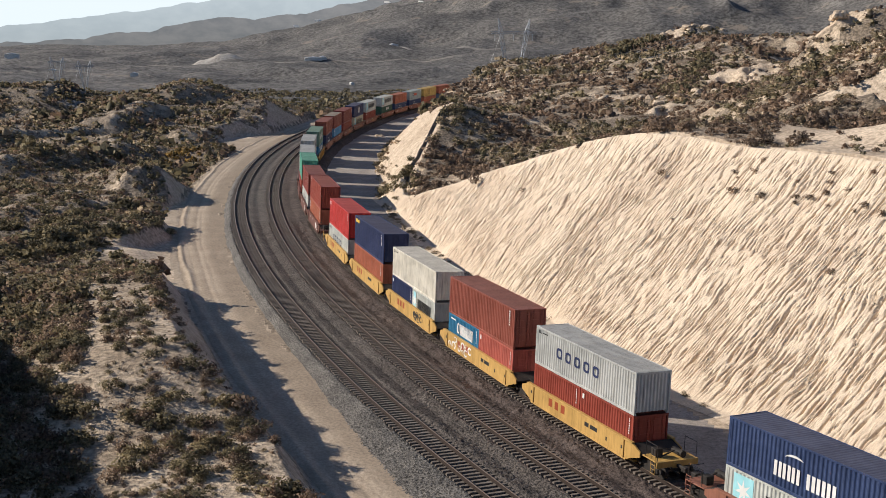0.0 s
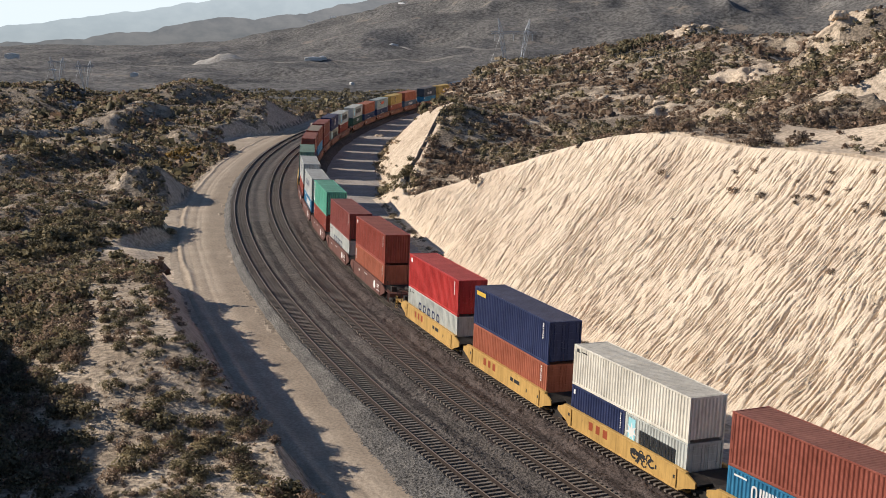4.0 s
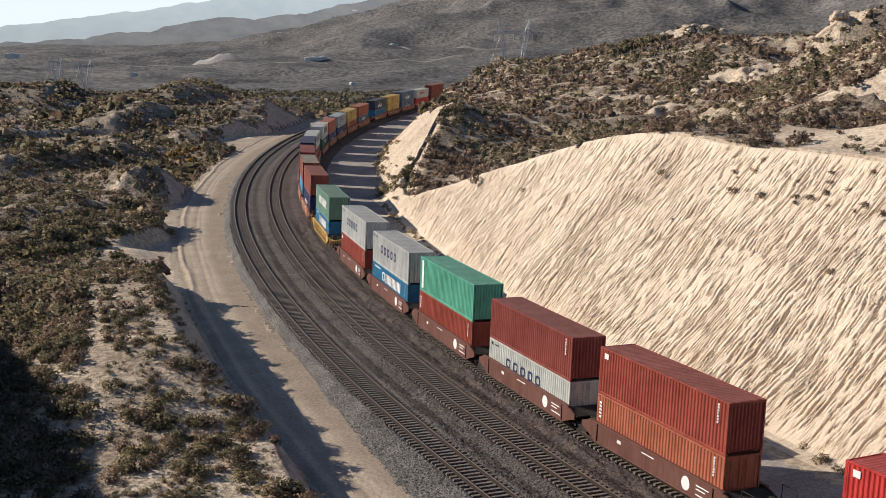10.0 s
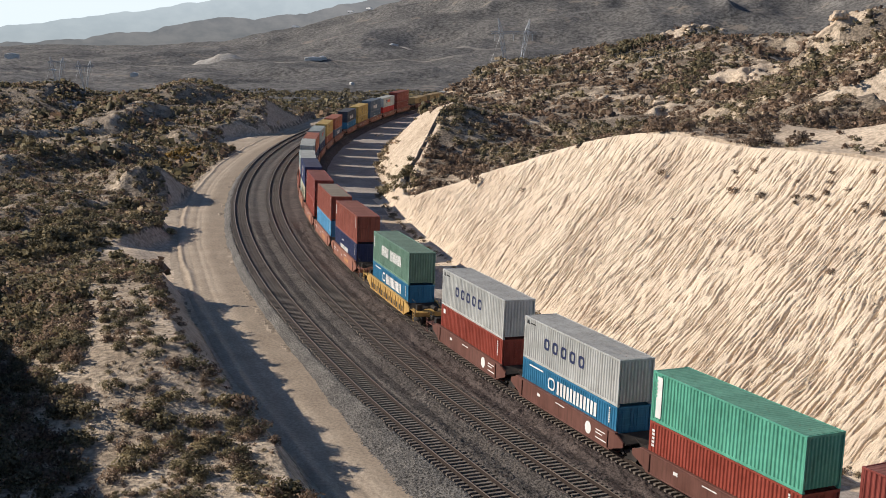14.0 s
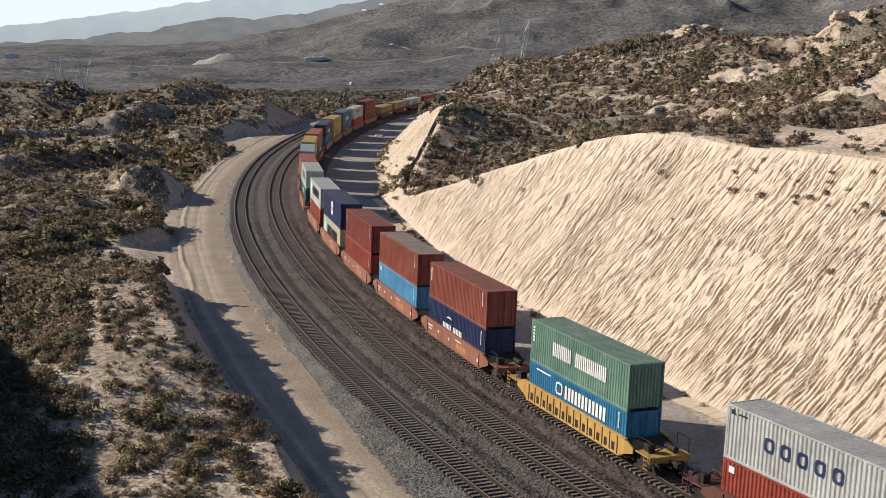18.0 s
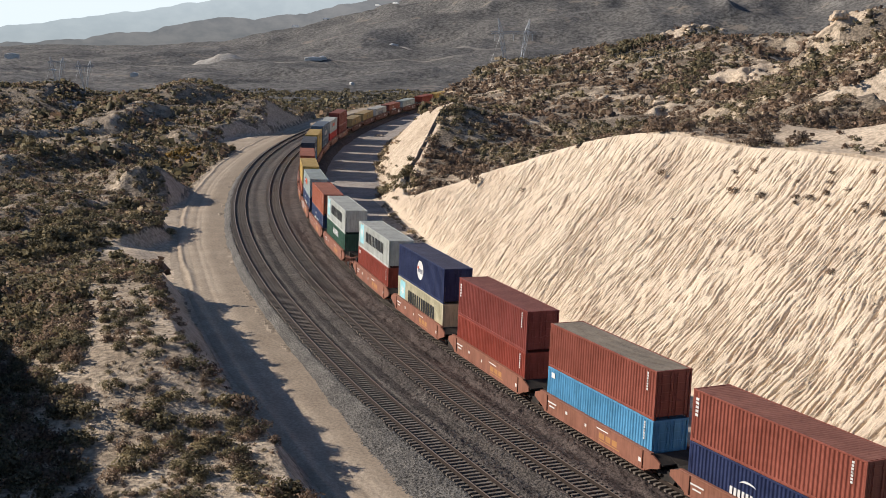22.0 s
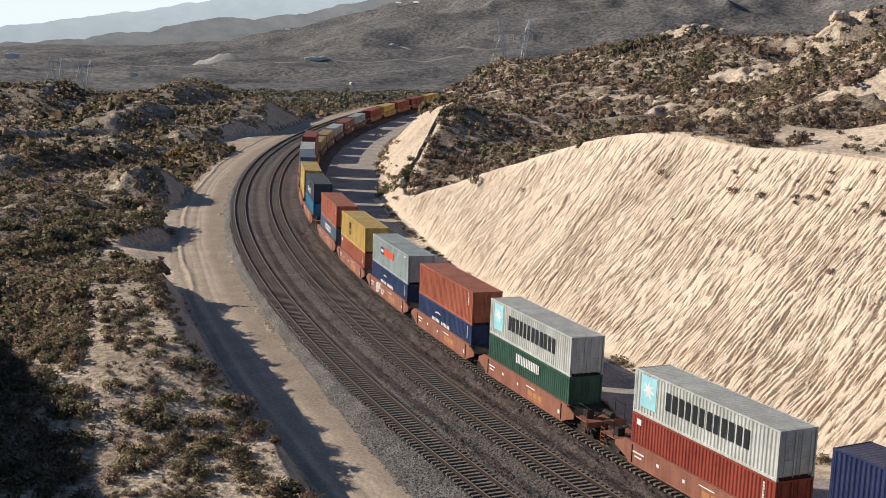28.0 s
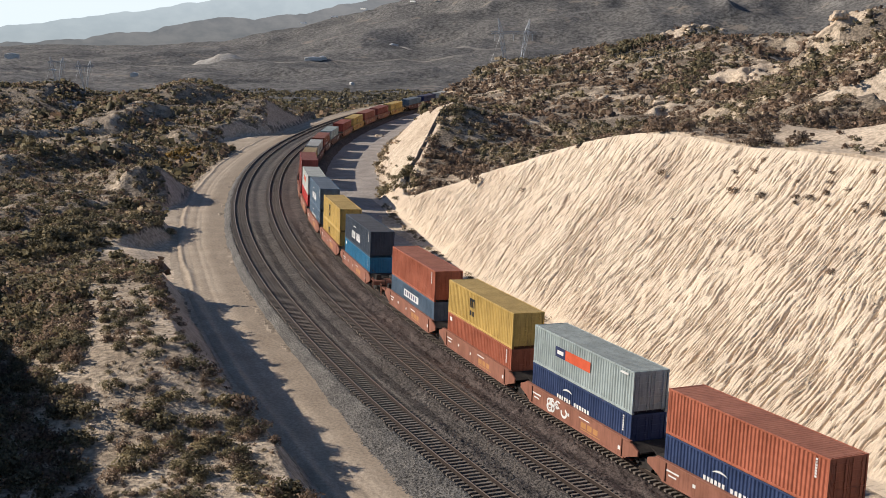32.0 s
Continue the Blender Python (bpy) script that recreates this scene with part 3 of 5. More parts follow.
def bed(stations, offs, stones):
    """A length of ballast; near the camera its stones are modelled."""
    gs, go = np.meshgrid(stations, offs)
    slim = np.interp(gs, (22, 30, 48, 70), (0.95, 0.85, 0.36, 0.28))
    x, y, _h = at_line(gs, np.where(go < -6.6, -6.6 + (go + 6.6) * slim + 0.12 * vnoise(gs / 1.7, gs * 0, 92), go))
    z = np.interp(go, bo, bz) + rise(gs) + 0.022 * fbm(x, y, 1.6, 3, 90)
    crib = (np.abs(go - OFF1) < 1.4) | (np.abs(go) < 1.4) | (np.abs(go - OFF3) < 1.4)
    z = z - 0.085 * crib
    z = z + 0.16 * np.exp(-((go - 2.75 - 0.25 * vnoise(gs / 4, gs * 0, 94)) / 0.42) ** 2) * (0.6 + 0.8 * vnoise(gs / 1.3, go / 0.5, 95))
    if stones:
        z = z + np.random.RandomState(5).uniform(-0.07, 0.07, z.shape) * np.where(go < -6.6, 0.3 + 0.7 * slim, 1.0) * np.where(crib, 0.6, 1.0)
    ob = sheet("ballast_bed", len(offs), len(stations), np.stack([x, y, z], -1), [ballast_grey, ballast_brown, ballast_mixed],
               "crushed grey and rust-brown track ballast", "ballast", smooth=not stones)
    mid, wob = np.repeat(offs[:-1], len(stations) - 1), np.tile(0.3 * vnoise(stations[:-1] / 1.1, stations[:-1] * 0, 93), len(offs) - 1)
    ob.data.polygons.foreach_set("material_index", np.select([mid < -6.5 + wob, mid < -1.5 + wob], [0, 2], 1).astype(np.int32))


bed(np.arange(-26, 50.01, 0.13), np.arange(-9.6, 8.81, 0.12), True)
bed(np.arange(49.8, 120.01, 0.2), np.arange(-9.6, 8.81, 0.15), True)
bed(np.arange(119, 620, 1.0), bo, False)
bed(np.arange(-40, -25, 1.0), bo, False)

sl = bmesh.new()
bmesh.ops.create_cube(sl, size=1.0)
bmesh.ops.scale(sl, vec=(0.23, 2.6, 0.18), verts=sl.verts)
bmesh.ops.bevel(sl, geom=[e for e in sl.edges], offset=0.018, segments=1, affect="EDGES")
sleeper_mesh = bpy.data.meshes.new("sleeper")
sl.to_mesh(sleeper_mesh)
sleeper_mesh.materials.append(sleeper_mat)
_sv = np.array([v.co for v in sleeper_mesh.vertices])
_sf = [tuple(p.vertices) for p in sleeper_mesh.polygons]


def build_track(off, label):
    tr = tagged(new("railway_track"), label, "railway track", "railway tracks")
    rng = random.Random(int(off * 10) + 100)
    st = np.arange(-30, 520, 2.0)
    for side in (-0.7525, 0.7525):
        tilt = -side * BANK
        o = off + side
        prof = [(o - 0.09, -0.20 + tilt), (o + 0.09, -0.20 + tilt), (o + 0.09, -0.175 + tilt), (o + 0.022, -0.155 + tilt), (o + 0.022, -0.05 + tilt),
                (o + 0.046, -0.04 + tilt), (o + 0.046, tilt - 0.004), (o - 0.046, tilt - 0.004), (o - 0.046, -0.04 + tilt), (o - 0.022, -0.05 + tilt), (o - 0.022, -0.155 + tilt), (o - 0.09, -0.175 + tilt)]
        v, f = sweep(st, prof)
        slots = [1 if k % 12 == 6 else 0 for k in range(len(f))]
        link_mesh("rail", v, f, [rail_mat, railtop_mat], slots, tr)
    vs, fs, k = [], [], 0
    for i, s in enumerate(np.arange(8.0, 470, 0.5)):
        x, y, h = at_line(s, off + rng.uniform(-0.04, 0.04))
        m = pose(x, y, rise(s) - 0.20 - 0.09 + rng.uniform(-0.008, 0.006), 0, 0, math.degrees(h) + rng.uniform(-1.2, 1.2)) @ Matrix.Rotation(BANK, 4, "X")
        if i < 300:
            ob = new("sleeper", sleeper_mesh)
            ob.parent, ob.matrix_basis = tr, m
        else:
            a = np.array(m)
            vs.append(_sv @ a[:3, :3].T + a[:3, 3])
            fs += [tuple(q + k for q in f) for f in _sf]
            k += len(_sv)
    tagged(link_mesh("sleeper_rest", np.concatenate(vs), fs, [sleeper_mat], None, tr), kind="stuff")
    return tr


build_track(OFF1, "empty main line track with worn steel rails on sleepers")
build_track(OFF2, "empty middle track with rusty rails on sleepers")
build_track(OFF3, "track under the container train, beside the cutting")

# ---- the container train ----
STATION = np.interp(np.arange(-60.0, 880.0), 60 + np.cumsum(1 + np.gradient(_th) * OFF3) - np.cumsum(1 + np.gradient(_th) * OFF3)[140], _sa)


def travelled(t):
    tt = np.linspace(0, t, 80)
    u, w = np.clip((tt - 9) / 9, 0, 1), np.clip((tt - 26) / 4, 0, 1)
    v = 9.03 + 0.39 * u * u * (3 - 2 * u) + 0.14 * w * w * (3 - 2 * w)
    return float(np.sum((v[1:] + v[:-1]) / 2 * (t / 79)))


RUN = {t: travelled(t) for t in range(0, 33, 2)}


def on_rail(a):
    s = np.interp(a, np.arange(-60.0, 880.0), STATION)
    x, y, h = at_line(s, OFF3)
    return float(x), float(y), float(rise(s)), float(h)


def unit_pose(a, t, z=0.0, base=7.7):
    """Pose of a unit whose middle lies a metres back along the train, t seconds in; x points the way it runs."""
    x0, y0, z0, _ = on_rail(a - RUN[t] + base)
    x1, y1, z1, _ = on_rail(a - RUN[t] - base)
    yaw, climb = math.atan2(y1 - y0, x1 - x0), math.atan2(z1 - z0, 2 * base)
    m = Matrix.Translation(((x0 + x1) / 2, (y0 + y1) / 2, (z0 + z1) / 2)) @ Euler((0, -climb, yaw)).to_matrix().to_4x4()
    return m @ Matrix.Rotation(BANK * -1, 4, "X") @ Matrix.Translation((0, 0, z))


meshes = {}


def solid(key, build):
    """A mesh kept for all alike parts; build fills a bmesh."""
    if key not in meshes:
        bm = bmesh.new()
        build(bm)
        me = bpy.data.meshes.new(str(key[0]))
        bm.to_mesh(me)
        bm.free()
        me.materials.append(None)
        meshes[key] = me
    return meshes[key]


def part(name, me, material, parent, label="", m=None):
    ob = new(name, me)
    ob.parent = parent
    if m is not None:
        ob.matrix_basis = m
    ob.material_slots[0].link = "OBJECT"
    ob.material_slots[0].material = material
    if label:
        ob["label"] = label
    return ob


def add_box(bm, x0, x1, y0, y1, z0, z1, bevel=0.0):
    r = bmesh.ops.create_cube(bm, size=1.0)
    bmesh.ops.scale(bm, vec=(x1 - x0, y1 - y0, z1 - z0), verts=r["verts"])
    bmesh.ops.translate(bm, vec=((x0 + x1) / 2, (y0 + y1) / 2, (z0 + z1) / 2), verts=r["verts"])
    if bevel:
        ed = list({e for v in r["verts"] for e in v.link_edges})
        bmesh.ops.bevel(bm, geom=ed, offset=bevel, segments=1, affect="EDGES")


def add_tube(bm, a, b, r, seg=8):
    a, b = Vector(a), Vector(b)
    m = Matrix.Translation((a + b) / 2) @ (b - a).to_track_quat("Z", "Y").to_matrix().to_4x4()
    bmesh.ops.create_cone(bm, cap_ends=True, segments=seg, radius1=r, radius2=r, depth=(b - a).length, matrix=m)


def add_prism(bm, pts, y0, y1):
    """Polygon in x, z drawn out in y."""
    lo = [bm.verts.new((x, y0, z)) for x, z in pts]
    hi = [bm.verts.new((x, y1, z)) for x, z in pts]
    bm.faces.new(lo)
    bm.faces.new(hi[::-1])
    n = len(pts)
    for i in range(n):
        bm.faces.new((lo[i], hi[i], hi[(i + 1) % n], lo[(i + 1) % n]))
    bmesh.ops.recalc_face_normals(bm, faces=bm.faces)


def corrugate(bm, length, height, depth, pitch, place_):
    """A folded steel sheet with a back: length by height, folds across its length, put by place_(u, v, d)."""
    n = max(2, round(length / pitch))
    p = length / n
    prof = []
    for i in range(n):
        prof += [(i * p, 0), (i * p + 0.26 * p, 0), (i * p + 0.5 * p, -depth), (i * p + 0.76 * p, -depth)]
    prof.append((length, 0))
    lo = [bm.verts.new(place_(u, 0, d)) for u, d in prof]
    hi = [bm.verts.new(place_(u, height, d)) for u, d in prof]
    for i in range(len(prof) - 1):
        bm.faces.new((lo[i], lo[i + 1], hi[i + 1], hi[i]))


CW = 2.438


def side_mesh(L, h, side):
    def f(bm):
        corrugate(bm, L - 0.30, h - 0.24, 0.045, 0.285, lambda u, v, d: ((u - L / 2 + 0.15) * -side, side * (CW / 2 - 0.015 + d), 0.15 + v))
        bmesh.ops.recalc_face_normals(bm, faces=bm.faces)
    return solid(("side_panel", L, h, side), f)


def roof_mesh(L, h):
    def f(bm):
        corrugate(bm, L - 0.3, CW - 0.2, 0.014, 0.26, lambda u, v, d: (u - L / 2 + 0.15, v - CW / 2 + 0.1, h - 0.012 + d))
    return solid(("roof", L, h), f)


def end_mesh(L, h, end):
    def f(bm):
        corrugate(bm, CW - 0.3, h - 0.32, 0.045, 0.25, lambda u, v, d: (end * (L / 2 - 0.03 + d), (u - CW / 2 + 0.15) * end, 0.18 + v))
    return solid(("end_wall", L, h, end), f)


def door_mesh(L, h, leaf):
    def f(bm):
        w = CW / 2 - 0.16
        y0 = 0.01 if leaf > 0 else -0.01 - w
        add_box(bm, L / 2 - 0.07, L / 2 - 0.035, y0, y0 + w, 0.19, h - 0.14, 0.008)
        for k in range(5):
            z = 0.3 + k * (h - 0.6) / 4.6
            add_box(bm, L / 2 - 0.045, L / 2 - 0.02, y0 + 0.08, y0 + w - 0.08, z, z + (h - 0.6) / 7, 0.008)
    return solid(("door", L, h, leaf), f)


def rod_mesh(L, h, y):
    def f(bm):
        add_tube(bm, (L / 2 + 0.005, y, 0.12), (L / 2 + 0.005, y, h - 0.1), 0.022, 6)
        for z in (0.35, h * 0.5, h - 0.4):
            add_box(bm, L / 2 - 0.03, L / 2 + 0.03, y - 0.06, y + 0.06, z - 0.03, z + 0.03)
        add_box(bm, L / 2, L / 2 + 0.035, y, y + 0.36, 1.02, 1.06)
    return solid(("lock_rod", L, h, y), f)


def post_mesh(L, h, ex, ey):
    def f(bm):
        add_box(bm, *sorted((ex * (L / 2 - 0.16), ex * L / 2)), *sorted((ey * (CW / 2 - 0.11), ey * CW / 2)), 0.1, h - 0.1, 0.012)
        for z in (0.0, h - 0.118):
            add_box(bm, *sorted((ex * (L / 2 - 0.178), ex * (L / 2 + 0.004))), *sorted((ey * (CW / 2 - 0.162), ey * (CW / 2 + 0.004))), z, z + 0.118, 0.012)
    return solid(("corner_post", L, h, ex, ey), f)


def rail_mesh(L, h, ey, top):
    def f(bm):
        if top:
            add_box(bm, -L / 2 + 0.16, L / 2 - 0.16, *sorted((ey * (CW / 2 - 0.07), ey * (CW / 2 - 0.002))), h - 0.10, h - 0.004, 0.01)
        else:
            add_box(bm, -L / 2 + 0.16, L / 2 - 0.16, *sorted((ey * (CW / 2 - 0.06), ey * (CW / 2 - 0.002))), 0.01, 0.16, 0.01)
    return solid(("top_rail" if top else "bottom_rail", L, h, ey), f)


def header_mesh(L, h, ex, top):
    def f(bm):
        z0, z1 = (h - 0.15, h - 0.006) if top else (0.02, 0.19)
        add_box(bm, *sorted((ex * (L / 2 - 0.09), ex * (L / 2 - 0.004))), -CW / 2 + 0.1, CW / 2 - 0.1, z0, z1, 0.01)
    return solid(("header" if top else "sill", L, h, ex), f)


# plain marks: blocks in the colours of the lettering
def mark_mesh(key, side, L, h, shapes, layer=0):
    """shapes: rectangles, discs and bows as fractions of length and height, read from the tail on the outer side."""
    def f(bm):
        y = side * (CW / 2 + 0.003 + 0.004 * layer)

        def at(u, v):
            return ((u - 0.5) * L * (1 if side < 0 else -1), y, v * h)

        for sh in shapes:
            if sh[0] == "bar":
                _, u0, u1, v0, v1 = sh
                bm.faces.new([bm.verts.new(at(u, v)) for u, v in ((u0, v0), (u1, v0), (u1, v1), (u0, v1))])
            elif sh[0] == "ring":
                _, u0, u1, v0, v1, t = sh
                cu, cv, ru, rv = (u0 + u1) / 2, (v0 + v1) / 2, (u1 - u0) / 2, (v1 - v0) / 2
                loops = []
                for k in (1.0, 1.0 - t):
                    loops.append([bm.verts.new(at(cu + ru * (1 - (1 - k) * h * rv / (L * ru) * 1.0) * math.copysign(abs(math.cos(w)) ** 0.6, math.cos(w)) if k < 1 else cu + ru * math.copysign(abs(math.cos(w)) ** 0.6, math.cos(w)),
                                                   cv + rv * k * math.copysign(abs(math.sin(w)) ** 0.6, math.sin(w)))) for w in [j * math.tau / 16 + 0.01 for j in range(16)]])
                for j in range(16):
                    bm.faces.new((loops[0][j], loops[0][(j + 1) % 16], loops[1][(j + 1) % 16], loops[1][j]))
            elif sh[0] == "disc":
                _, u, v, r = sh
                bm.faces.new([bm.verts.new(at(u + r * math.cos(j * math.tau / 20) / L, v + r * math.sin(j * math.tau / 20) / h)) for j in range(20)])
            elif sh[0] == "star":
                _, u, v, r = sh
                c = bm.verts.new(at(u, v))
                ring = [bm.verts.new(at(u + (r if j % 2 else r * 0.38) * math.sin(j * math.pi / 7) / L, v - (r if j % 2 else r * 0.38) * math.cos(j * math.pi / 7) / h)) for j in range(14)]
                for j in range(14):
                    bm.faces.new((c, ring[j], ring[(j + 1) % 14]))
            elif sh[0] == "bow":
                _, u, v, r, t = sh
                a = [(u + r * math.cos(w) / L, v + r * math.sin(w) * 0.6 / h) for w in [2.6 - j * 1.9 / 8 for j in range(9)]]
                b = [(p[0], p[1] - t * math.sin(math.pi * j / 8) / h) for j, p in enumerate(a)]
                va, vb = [bm.verts.new(at(*p)) for p in a], [bm.verts.new(at(p[0], p[1] - 0.01)) for p in b]
                for j in range(8):
                    bm.faces.new((va[j], va[j + 1], vb[j + 1], vb[j]))
        bmesh.ops.recalc_face_normals(bm, faces=bm.faces)
        if bm.faces and (list(bm.faces)[0].normal.y * side) < 0:
            bmesh.ops.reverse_faces(bm, faces=bm.faces)
    return solid(("marking", key, side, L, h), f)


def letters(n, u0, u1, v0, v1, fill=0.7, kind="bar", seed=1):
    """n plain blocks in a row: upright bars or rings."""
    rng, out, w = random.Random(seed), [], (u1 - u0) / n
    for i in range(n):
        a, b = u0 + i * w, u0 + (i + fill) * w
        if kind == "ring":
            out.append(("ring", a, b, v0, v1, 0.42))
            continue
        if kind == "pair":
            out += [("bar", a, a + (b - a) * 0.36, v0, v1), ("bar", a + (b - a) * 0.56, a + (b - a) * 0.92, v0, v1)]
            continue
        out.append(("bar", a, a + (b - a) * 0.82, v0 + (v1 - v0) * 0.06, v1 - (v1 - v0) * rng.choice((0.0, 0.0, 0.12))))
    return out


CODE = [("bar", 0.925, 0.937, 0.88 - 0.055 * i, 0.92 - 0.055 * i) for i in range(7)]
CORNER = [("bar", 0.03, 0.045, 0.84, 0.93), ("bar", 0.045, 0.06, 0.84, 0.865), ("bar", 0.075, 0.13, 0.86, 0.89)]
TAIL = [("bar", 0.022, 0.042, 0.80 - 0.075 * i, 0.85 - 0.075 * i) for i in range(5)]

col = {k: paint("paint_" + k, c) for k, c in dict(
    grey=(0.46, 0.47, 0.45), maroon=(0.235, 0.052, 0.04), brown=(0.27, 0.075, 0.05), red=(0.50, 0.04, 0.035), orange=(0.40, 0.122, 0.068),
    rust=(0.29, 0.055, 0.035), navy=(0.022, 0.034, 0.10), blue=(0.032, 0.055, 0.135), sky=(0.10, 0.33, 0.56), ocean=(0.028, 0.18, 0.33), white=(0.72, 0.68, 0.58),
    teal=(0.10, 0.37, 0.26), sage=(0.15, 0.265, 0.20), green=(0.040, 0.105, 0.072), yellow=(0.56, 0.375, 0.11), cream=(0.60, 0.55, 0.38), mist=(0.36, 0.42, 0.41),
    pale=(0.52, 0.54, 0.50), slate=(0.10, 0.15, 0.21), coral=(0.47, 0.12, 0.09), tan=(0.36, 0.26, 0.12), dusk=(0.045, 0.06, 0.085), dusty=(0.30, 0.25, 0.19)).items()}
dust = (0.27, 0.225, 0.175)
roofs = {}


def roof_paint(k):
    """The same paint, dusted from above."""
    if k not in roofs:
        c = col[k].diffuse_color
        roofs[k] = paint("roof_" + k, tuple(0.72 * a + 0.28 * d * 0.8 for a, d in zip(c[:3], dust)), 0.7, 0.6)
    return roofs[k]


ink = {k: paint("ink_" + k, c, 0.55, 0.15) for k, c in dict(white=(0.74, 0.74, 0.72), navy=(0.02, 0.03, 0.09), black=(0.015, 0.016, 0.018),
                                                          ice=(0.33, 0.66, 0.72), orange=(0.62, 0.10, 0.04), gold=(0.60, 0.40, 0.05), rusty=(0.30, 0.06, 0.02), ochre=(0.42, 0.20, 0.07)).items()}
car_paint = dict(yellow=paint("car_yellow", (0.49, 0.30, 0.09), 0.6, 0.6), brown=paint("car_brown", (0.13, 0.052, 0.038), 0.65, 0.6), orange=paint("car_orange", (0.27, 0.112, 0.072), 0.65, 0.6))
steel_dark = earth("grimy_steel", (0.018, 0.016, 0.015), (0.05, 0.042, 0.036), 1.2, 9.0, 0.3, 0.02, 0.7)

BRANDS = {
    "rings": [("navy", letters(5, 0.235, 0.70, 0.42, 0.69, 0.62, "ring")), ("black", CORNER)],
    "starblock": [("ice", [("bar", 0.055, 0.175, 0.20, 0.93)]), ("white", [("star", 0.115, 0.62, 0.62)]), ("black", letters(6, 0.25, 0.84, 0.36, 0.76, 0.86, "pair", seed=3))],
    "bow": [("white", letters(3, 0.28, 0.43, 0.24, 0.54, 0.92, "pair", seed=5) + letters(3, 0.46, 0.62, 0.24, 0.54, 0.92, "pair", seed=6) + [("bow", 0.39, 0.60, 0.75, 0.10)] + CODE)],
    "disc_word": [("white", [("ring", 0.30, 0.375, 0.52, 0.84, 0.30)] + letters(6, 0.40, 0.82, 0.50, 0.84, 0.9, "pair", seed=8) + [("bar", 0.08, 0.24, 0.86, 0.90)] + CODE)],
    "two_words": [("white", letters(5, 0.25, 0.45, 0.38, 0.70, 0.86, "pair", seed=9) + letters(8, 0.49, 0.80, 0.38, 0.70, 0.86, "pair", seed=10) + TAIL)],
    "word": [("white", letters(7, 0.37, 0.66, 0.64, 0.86, 0.9, "pair", seed=11))],
    "glyph": [("black", [("bar", 0.355, 0.37, 0.52, 0.76), ("bar", 0.385, 0.40, 0.52, 0.76), ("bar", 0.415, 0.43, 0.52, 0.76), ("bar", 0.355, 0.43, 0.72, 0.79)] + [("bar", 0.36, 0.385, 0.28, 0.42), ("bar", 0.40, 0.425, 0.28, 0.42)])],
    "two_fields": [("navy", [("bar", 0.24, 0.345, 0.46, 0.72)]), ("orange", [("bar", 0.345, 0.60, 0.46, 0.72)]), ("white", [("bar", 0.26, 0.325, 0.54, 0.64), ("bar", 0.88, 0.95, 0.86, 0.91)])],
    "globe": [("white", [("disc", 0.50, 0.56, 0.82)]), ("navy", letters(2, 0.455, 0.50, 0.48, 0.62, 0.7) + letters(3, 0.505, 0.56, 0.46, 0.60, 0.7)), ("orange", [("bar", 0.44, 0.475, 0.58, 0.66)])],
    "strip": [("white", [("bar", 0.035, 0.075, 0.10, 0.92)]), ("green_text", TAIL)],
    "tail": [("white", TAIL + CODE)],
    "gold_word": [("gold", [("bar", 0.03, 0.16, 0.80, 0.91)]), ("white", CODE)],
    "white_word": [("white", [("bar", 0.32, 0.66, 0.56, 0.80)]), ("navy", letters(6, 0.34, 0.64, 0.60, 0.76, 0.6))],
    "code": [("white", CODE)],
    "dark_code": [("black", CORNER)],
    "chip": [("white", CODE + [("bar", 0.04, 0.075, 0.78, 0.90)])],
}


def container(colour, h, label, brand="code", L=12.192, doors=True, roof=None, sides=(-1, 1)):
    c = tagged(new("container"), label, "container", "containers on the train")
    m = col[colour]
    for sd in (-1, 1):
        part("side_panel", side_mesh(L, h, sd), m, c)
        part("top_rail", rail_mesh(L, h, sd, True), m, c)
        part("bottom_rail", rail_mesh(L, h, sd, False), m, c)
        for ex in (-1, 1):
            part("corner_post", post_mesh(L, h, ex, sd), m, c)
    part("roof", roof_mesh(L, h), roof_paint(roof or colour), c)
    part("end_wall", end_mesh(L, h, -1), m, c)
    for ex in (-1, 1):
        part("header", header_mesh(L, h, ex, True), m, c)
    if doors:
        for leaf in (-1, 1):
            d = part("door", door_mesh(L, h, leaf), m, c)
            for y in (0.22, 0.82):
                part("lock_rod", rod_mesh(L, h, leaf * y), m, d)
    else:
        part("end_wall", end_mesh(L, h, 1), m, c)
    for layer, (key, shapes) in enumerate(BRANDS[brand]):
        groups, i = [], 0
        while i < len(shapes):  # codes stay together
            n = 3 if shapes[i][0] == "bar" and i + 2 < len(shapes) and shapes[i + 2][0] == "bar" and abs(shapes[i + 2][1] - shapes[i][2]) < 1e-6 else 1
            groups.append(shapes[i:i + n])
            i += n
        tiny = [g[0] for g in groups if g[0] in CODE or g[0] in TAIL or g[0] in CORNER]
        for sd in sides:
            for j, g in enumerate(groups):
                if g[0] not in tiny:
                    part("mark_bar" if g[0][0] == "bar" else "emblem", mark_mesh((brand, key, j), sd, L, h, g, layer), ink.get(key, m), c)
            if tiny:
                tagged(part("code_mark", mark_mesh((brand, key, "code"), sd, L, h, tiny, layer), ink.get(key, m), c), kind="stuff")
    return c


